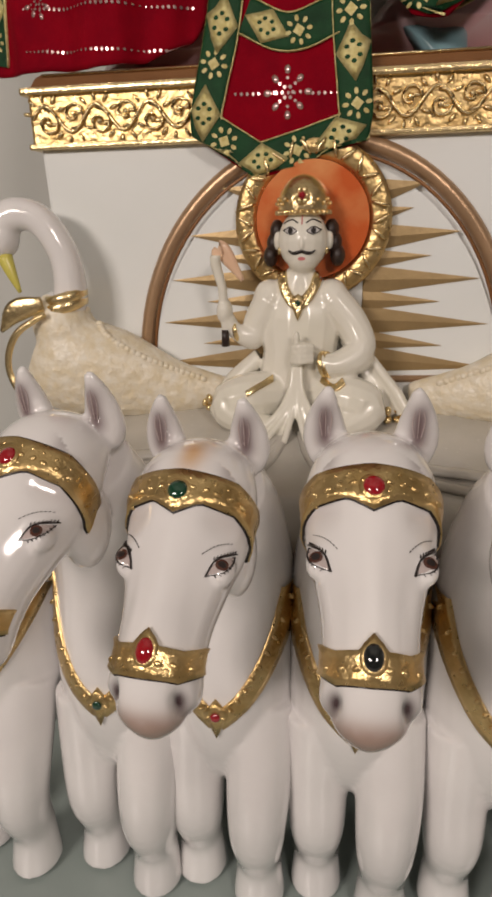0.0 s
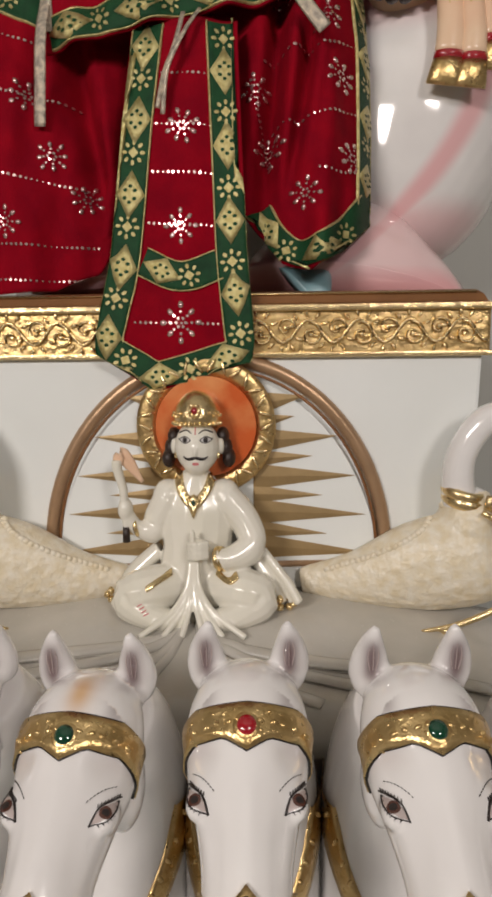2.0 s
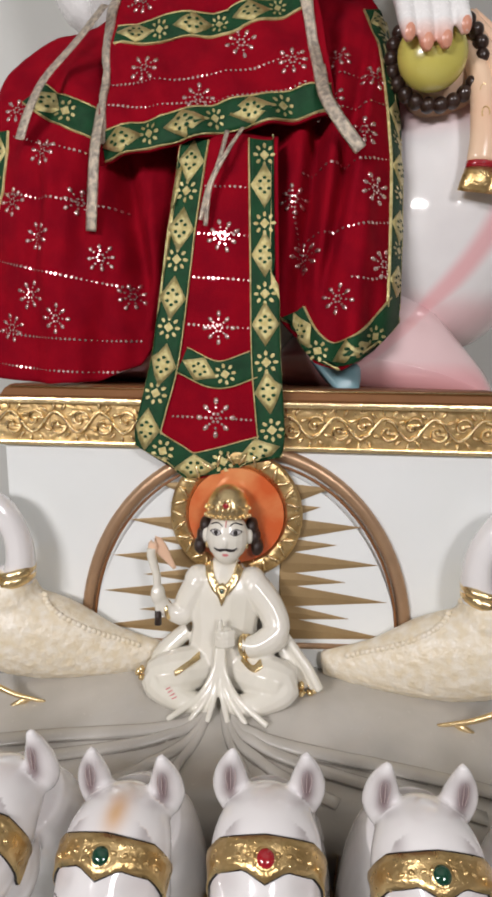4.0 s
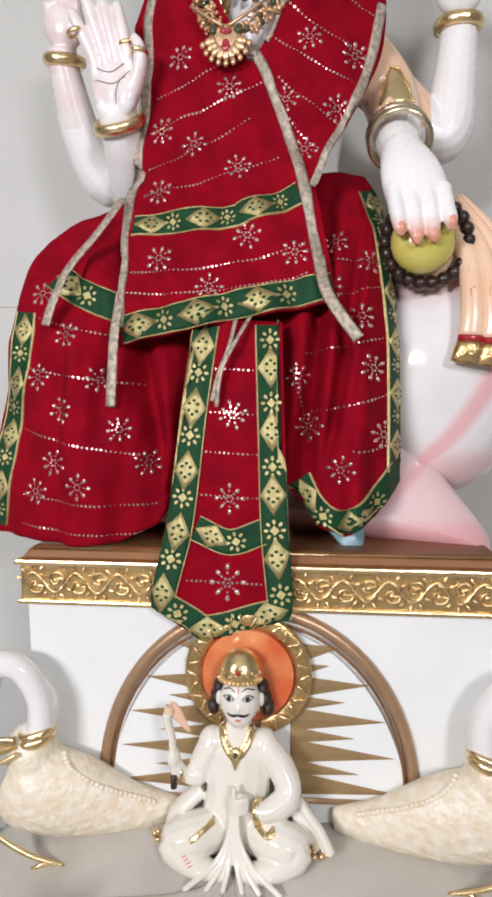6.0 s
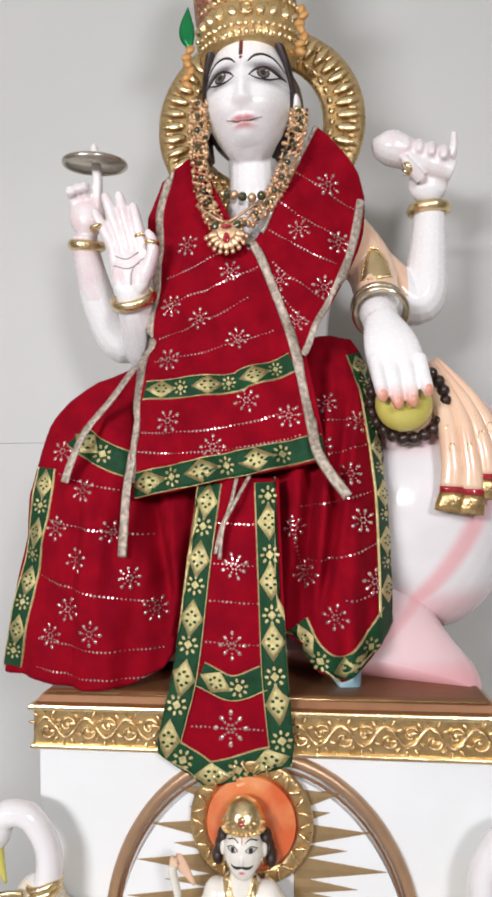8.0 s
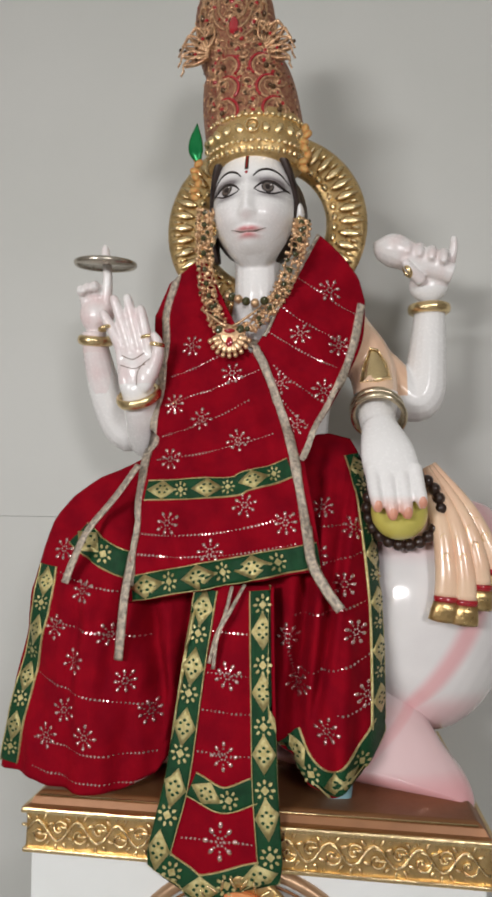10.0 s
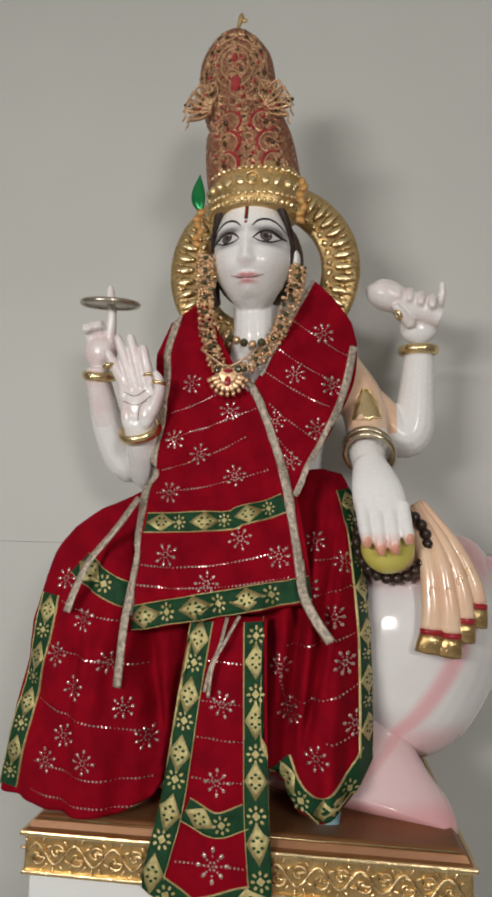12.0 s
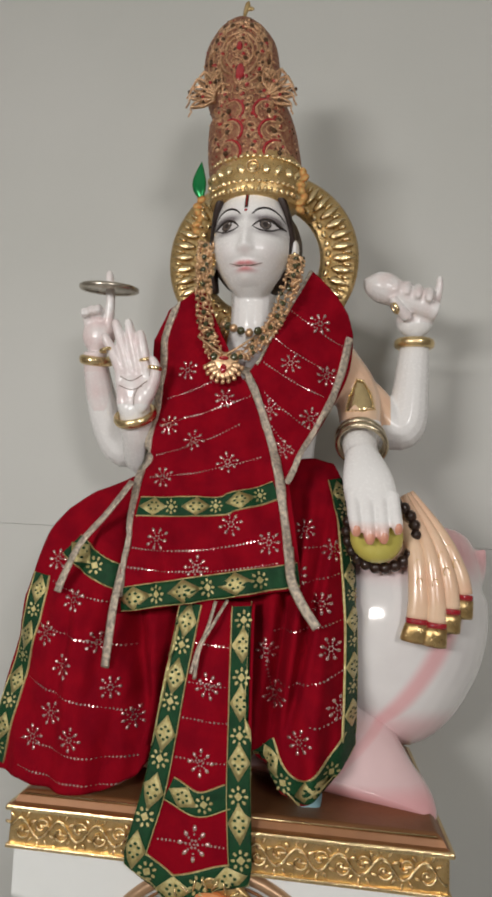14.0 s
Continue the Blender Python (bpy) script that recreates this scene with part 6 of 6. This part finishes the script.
def panel_at(u, v):
    z0 = 1.315
    zb = lerp_table([(0.0, 0.949), (0.36, 0.9075), (0.42, 0.9085), (1.0, 0.939)], u)
    z = z0 + (zb - z0) * v
    xl = lerp_table([(0.9, -0.130), (0.94, -0.1325), (0.965, -0.1345), (1.06, -0.114), (1.29, -0.088), (1.32, -0.086)], z)
    xr = lerp_table([(0.9, 0.040), (0.94, 0.044), (0.965, 0.047), (1.06, 0.0395), (1.30, 0.030)], z)
    x = xl + (xr - xl) * u
    y = lerp_table([(0.90, -0.014), (0.99, -0.012), (1.02, -0.008), (1.08, -0.006), (1.2, -0.004), (1.30, 0.012), (1.33, 0.03)], z)
    y += 0.006 * math.sin(u * 7 + 1) * max(0, min(1, (z - 1.0) / 0.1)) * max(0.2, 1 - v)
    y += 0.0015 * math.sin(u * 16 + v * 3)
    return Vector((x, y, z))


bm = bmesh.new()
cloth(bm, panel_at, 50, 80)
PN = Skin(bm)
trim(panel, PN, [(-0.0675, 1.308), (-0.082, 1.19), (-0.098, 1.06), (-0.113, 0.995), (-0.1195, 0.968), (-0.115, 0.953), (-0.085, 0.934), (-0.066, 0.924), (-0.045, 0.927), (0.0, 0.940), (0.025, 0.948), (0.032, 0.960), (0.030, 0.985), (0.0225, 1.06), (0.018, 1.19), (0.0135, 1.308)], 0.036, 0.0, 0.084, n=10)
trim(panel, PN, [(-0.078, 1.052), (-0.035, 1.035), (0.008, 1.048)], 0.033, 0.0, 0.08, n=8)
sew(panel, PN, [(-0.036, 0.984)], [(-0.088, 0.985, 0.012, 0.982)], 0.020)
sew(panel, PN, [(-0.034, 1.09), (-0.030, 1.195)], [(-0.07, z + 0.004, 0.0, z) for z in (1.09, 1.145, 1.195, 1.25)], 0.0165)
thicken(bm, 0.003)
part("cloth", bm, RED, panel, "crimson velvet")

# ---- upper shawl ----
shawl = empty("red_shawl", "crimson velvet shawl with sequin chains and green borders", "shawl")
NECK = [(0.0, -0.196, 1.765), (0.10, -0.165, 1.815), (0.24, -0.100, 1.850), (0.36, -0.062, 1.765), (0.47, -0.019, 1.68), (0.60, 0.032, 1.77), (0.76, 0.090, 1.888), (0.88, 0.138, 1.842), (0.95, 0.160, 1.812), (1.0, 0.170, 1.782)]
LEFT = [(1.28, -0.185), (1.40, -0.190), (1.50, -0.199), (1.60, -0.190), (1.67, -0.180), (1.77, -0.196)]
RIGHT = [(1.28, 0.106), (1.36, 0.097), (1.44, 0.082), (1.50, 0.071), (1.56, 0.093), (1.635, 0.134), (1.72, 0.160), (1.76, 0.168), (1.785, 0.170)]


def shawl_y(x, z):
    y = lerp_table([(1.26, 0.010), (1.32, 0.014), (1.38, 0.036), (1.44, 0.056), (1.50, 0.078), (1.57, 0.100), (1.65, 0.108), (1.72, 0.114), (1.80, 0.112), (1.90, 0.110)], z)
    k = (x + 0.015) / 0.19
    return y + 0.055 * abs(k) ** 2.6 * min(1, max(0.25, (z - 1.35) / 0.2)) * (1.0 if z < 1.74 else max(0.35, 1 - (z - 1.74) * 5))


def shawl_at(u, v):
    xt, zt = lerp_table([(r[0], r[1]) for r in NECK], u), lerp_table([(r[0], r[2]) for r in NECK], u)
    zb = 1.285 + 0.055 * u
    z = zt + (zb - zt) * v
    xl, xr = lerp_table(LEFT, z), lerp_table(RIGHT, z)
    k = min(1.0, v / 0.35)
    k = k * k * (3 - 2 * k)
    x = xt * (1 - k) + (xl + (xr - xl) * u) * k
    y = shawl_y(x, z) + 0.0035 * math.sin(x * 70 + z * 55) * (0.4 + v) + 0.003 * math.sin(x * 34 - z * 80) + 0.002 * math.sin(x * 140 + z * 20) * v
    y += 0.005 * noise.noise(Vector((x * 26, z * 18, 1.0))) + 0.0025 * noise.noise(Vector((x * 55 + z * 20, z * 40, 5.0)))
    return Vector((x, y, z))


bm = bmesh.new()
cloth(bm, shawl_at, 110, 110)
SH = Skin(bm)
rib = bmesh.new()
trim(shawl, SH, [(-0.182, 1.305), (-0.09, 1.3235), (0.0, 1.341), (0.093, 1.360)], 0.036, 0.0, 0.084, n=12)
trim(shawl, SH, [(-0.176, 1.452), (-0.09, 1.456), (-0.035, 1.460), (-0.02, 1.467), (0.02, 1.478), (0.05, 1.490)], 0.032, 0.0, 0.082, n=8)
shawl_stars = ((-0.066, 1.361), (-0.018, 1.431), (-0.135, 1.402), (0.045, 1.405), (-0.048, 1.647), (-0.098, 1.572), (-0.035, 1.535), (-0.145, 1.505), (-0.148, 1.60), (0.062, 1.715), (0.10, 1.62), (0.03, 1.63),
                            (-0.12, 1.70), (0.125, 1.70), (0.11, 1.79), (0.055, 1.56))
shawl_chains = ((-0.175, 1.385, 0.05, 1.415, 0.012), (-0.175, 1.355, 0.06, 1.375, 0.010), (-0.17, 1.505, 0.02, 1.545, 0.008), (-0.165, 1.545, -0.02, 1.60, 0.006), (-0.165, 1.60, 0.0, 1.655, 0.006),
                            (-0.155, 1.65, -0.05, 1.69, 0.004), (0.01, 1.72, 0.12, 1.66, 0.006), (0.03, 1.76, 0.15, 1.70, 0.006), (0.06, 1.81, 0.155, 1.755, 0.005), (0.02, 1.66, 0.10, 1.60, 0.005), (0.035, 1.60, 0.075, 1.56, 0.003))
sew(shawl, SH, shawl_stars, shawl_chains, 0.0165)
ribbon(rib, SH, [(-0.148, 1.828), (-0.170, 1.765), (-0.174, 1.67), (-0.188, 1.55), (-0.191, 1.49), (-0.187, 1.40), (-0.184, 1.31)], 0.013, 0.0035, 0)
ribbon(rib, SH, [(-0.030, 1.72), (0.0, 1.668), (0.03, 1.59), (0.053, 1.51), (0.067, 1.44), (0.080, 1.363)], 0.013, 0.0045, 0)
ribbon(rib, SH, [(0.163, 1.775), (0.148, 1.70), (0.128, 1.64), (0.093, 1.565), (0.066, 1.50)], 0.012, 0.0035, 0)
ribbon(rib, SH, [(0.09, 1.885), (0.045, 1.80), (0.0, 1.712)], 0.010, 0.0035, 0)
thicken(bm, 0.003)
part("cloth", bm, RED, shawl, "crimson velvet")
part("edging", rib, SILVER, shawl, "silver-gold ribbon edging")


def streamer(pts, w, label):
    """A loose hanging ribbon."""
    bm = bmesh.new()
    rows = smooth_path(pts, 10)
    tube(bm, [(*r, w, 0.0012) for r in rows], side=(1, -0.15, 0.1), n=1, seg=8)
    return solo("ribbon", bm, SILVER, label, "ribbon", "ribbons hanging from the shawl")


streamer([(0.076, 0.046, 1.40), (0.083, 0.012, 1.354), (0.102, -0.004, 1.318), (0.124, -0.008, 1.288)], 0.0075, "silver-gold ribbon end lying over the skirt")
streamer([(-0.186, 0.040, 1.36), (-0.187, 0.012, 1.30), (-0.190, 0.010, 1.25), (-0.194, 0.014, 1.205)], 0.007, "silver-gold ribbon end hanging beside the shawl")
streamer([(-0.195, 0.085, 1.495), (-0.225, 0.060, 1.44), (-0.258, 0.040, 1.39), (-0.272, 0.022, 1.345), (-0.281, 0.016, 1.312)], 0.0065, "silver-gold ribbon trailing over the knee")
streamer([(-0.028, 0.006, 1.315), (-0.036, -0.010, 1.275), (-0.048, -0.012, 1.245), (-0.056, -0.012, 1.212)], 0.0028, "thin drawstring with a tassel below the shawl")
streamer([(-0.010, 0.006, 1.318), (-0.026, -0.012, 1.286), (-0.044, -0.014, 1.250), (-0.050, -0.014, 1.205)], 0.0028, "thin drawstring with a tassel below the shawl")

# ---- necklaces ----
necklace = empty("necklace", "gold and green beaded bridal necklace with fan pendant", "necklace")
gold, dark, reds = bmesh.new(), bmesh.new(), bmesh.new()
for s in (-1, 1):
    base = [(-0.014 + s * 0.079, 0.095, 1.90), (-0.016 + s * 0.078, 0.085, 1.86), (-0.024 + s * 0.066, 0.098, 1.805), (-0.03 + s * 0.045, 0.110, 1.76), (-0.045 + s * 0.018, 0.100, 1.715)]
    if s < 0:
        base = [(-0.095, 0.09, 1.925), (-0.096, 0.085, 1.87), (-0.094, 0.095, 1.81), (-0.086, 0.112, 1.765), (-0.066, 0.100, 1.715)]
    rows = smooth_path(base, 12)
    random.seed(8 + s)
    for strand in (-0.011, 0.0, 0.011):
        tube(gold, [(r[0] + strand + 0.002 * math.sin(i * 0.9), r[1] - 0.003 * math.cos(i * 1.3), r[2], 0.0018, 0.0018) for i, r in enumerate(rows)], side=(0, 1, 0), n=1, seg=6)
    for i, r in enumerate(rows):
        for k in range(4):
            p = (r[0] + random.uniform(-0.015, 0.015), r[1] - 0.004, r[2] + random.uniform(-0.004, 0.004))
            ball((gold, gold, dark if i % 3 == 0 else gold, gold)[k], p, random.uniform(0.002, 0.0042), (0, 0, 0), 0, 8, 6)
        if i % 2:
            tube(gold, [(r[0] - 0.015, r[1] - 0.002, r[2] + 0.006, 0.0013, 0.0013), (r[0] + 0.015, r[1] - 0.004, r[2] - 0.006, 0.0013, 0.0013)], side=(0, 1, 0), n=1, seg=5)
        if i % 5 == 2:
            ball(dark, (r[0], r[1] - 0.006, r[2]), (0.0048, 0.004, 0.0048), (0, 0, 0), 0, 10, 8)
# fan pendant
pc = Vector((-0.052, 0.096, 1.712))
for i in range(9):
    a = math.radians(-160 + i * 17.5)
    p = pc + Vector((0.023 * math.cos(a), -0.003, 0.026 * math.sin(a)))
    ball(gold, p, (0.006, 0.003, 0.009), (0, -math.degrees(a) + 90, 0), 0, 10, 6)
    p = pc + Vector((0.034 * math.cos(a), -0.002, 0.038 * math.sin(a)))
    ball(gold, p, (0.0042, 0.003, 0.005), (0, 0, 0), 0, 8, 6)
ball(gold, pc + Vector((0, 0, -0.005)), (0.024, 0.004, 0.02), (0, 0, 0), 0, 18, 10)
ball(reds, pc + Vector((0, -0.005, -0.016)), (0.006, 0.003, 0.009), (0, 0, 0), 0, 12, 8)
ball(reds, pc + Vector((0, -0.005, 0.003)), (0.009, 0.003, 0.004), (0, 0, 0), 0, 12, 8)
for s in (-1, 1):
    ball(dark, pc + Vector((s * 0.018, -0.004, 0.006)), (0.006, 0.003, 0.007), (0, 0, 0), 0, 10, 8)
    tube(gold, [(pc.x + s * 0.004, pc.y - 0.004, pc.z + 0.01, 0.0028), (pc.x + s * 0.022, pc.y - 0.002, pc.z + 0.022, 0.0024), (pc.x + s * 0.05, pc.y + 0.006, pc.z + 0.045, 0.002)], n=4, seg=6)
# choker of round beads
for i in range(9):
    a = math.radians(-60 + i * 15)
    ball(dark if i % 2 else gold, (-0.012 + 0.058 * math.sin(a), 0.165 - 0.062 * math.cos(a), 1.765 + 0.03 * abs(math.sin(a)) ** 1.5), 0.0075, (0, 0, 0), 0, 10, 8)
part("goldwork", gold, material("matt_gold_thread_beads", (0.72, 0.47, 0.27), 0.36, 0.8, scale=150, bump=0.3), necklace, "gold strands and fan", kind="stuff")
part("green_beadwork", dark, material("olive_glass_beads", (0.05, 0.05, 0.015), 0.12, bump=0, coat=0.6), necklace, "dark olive beads", kind="stuff")
part("red_stones", reds, RUBY, necklace, "red stones", kind="stuff")
for s, x in ((-1, -0.099), (1, 0.058)):
    bm = bmesh.new()
    for i in range(8):
        a = i * math.pi / 4
        ball(bm, (x + 0.008 * math.cos(a), 0.165, 1.925 + 0.012 * math.sin(a)), (0.004, 0.004, 0.005), (0, 0, 0), 0, 8, 6)
    ball(bm, (x, 0.162, 1.925), (0.006, 0.005, 0.009), (0, 0, 0), 0, 10, 8)
    ball(bm, (x, 0.163, 1.90), (0.009, 0.006, 0.010), (0, 0, 0), 0, 10, 8)
    solo("earring", bm, GOLD_BRIGHT, "gold drop earring on the marble ear", "earring", "pair of earrings").matrix_world = HEAD
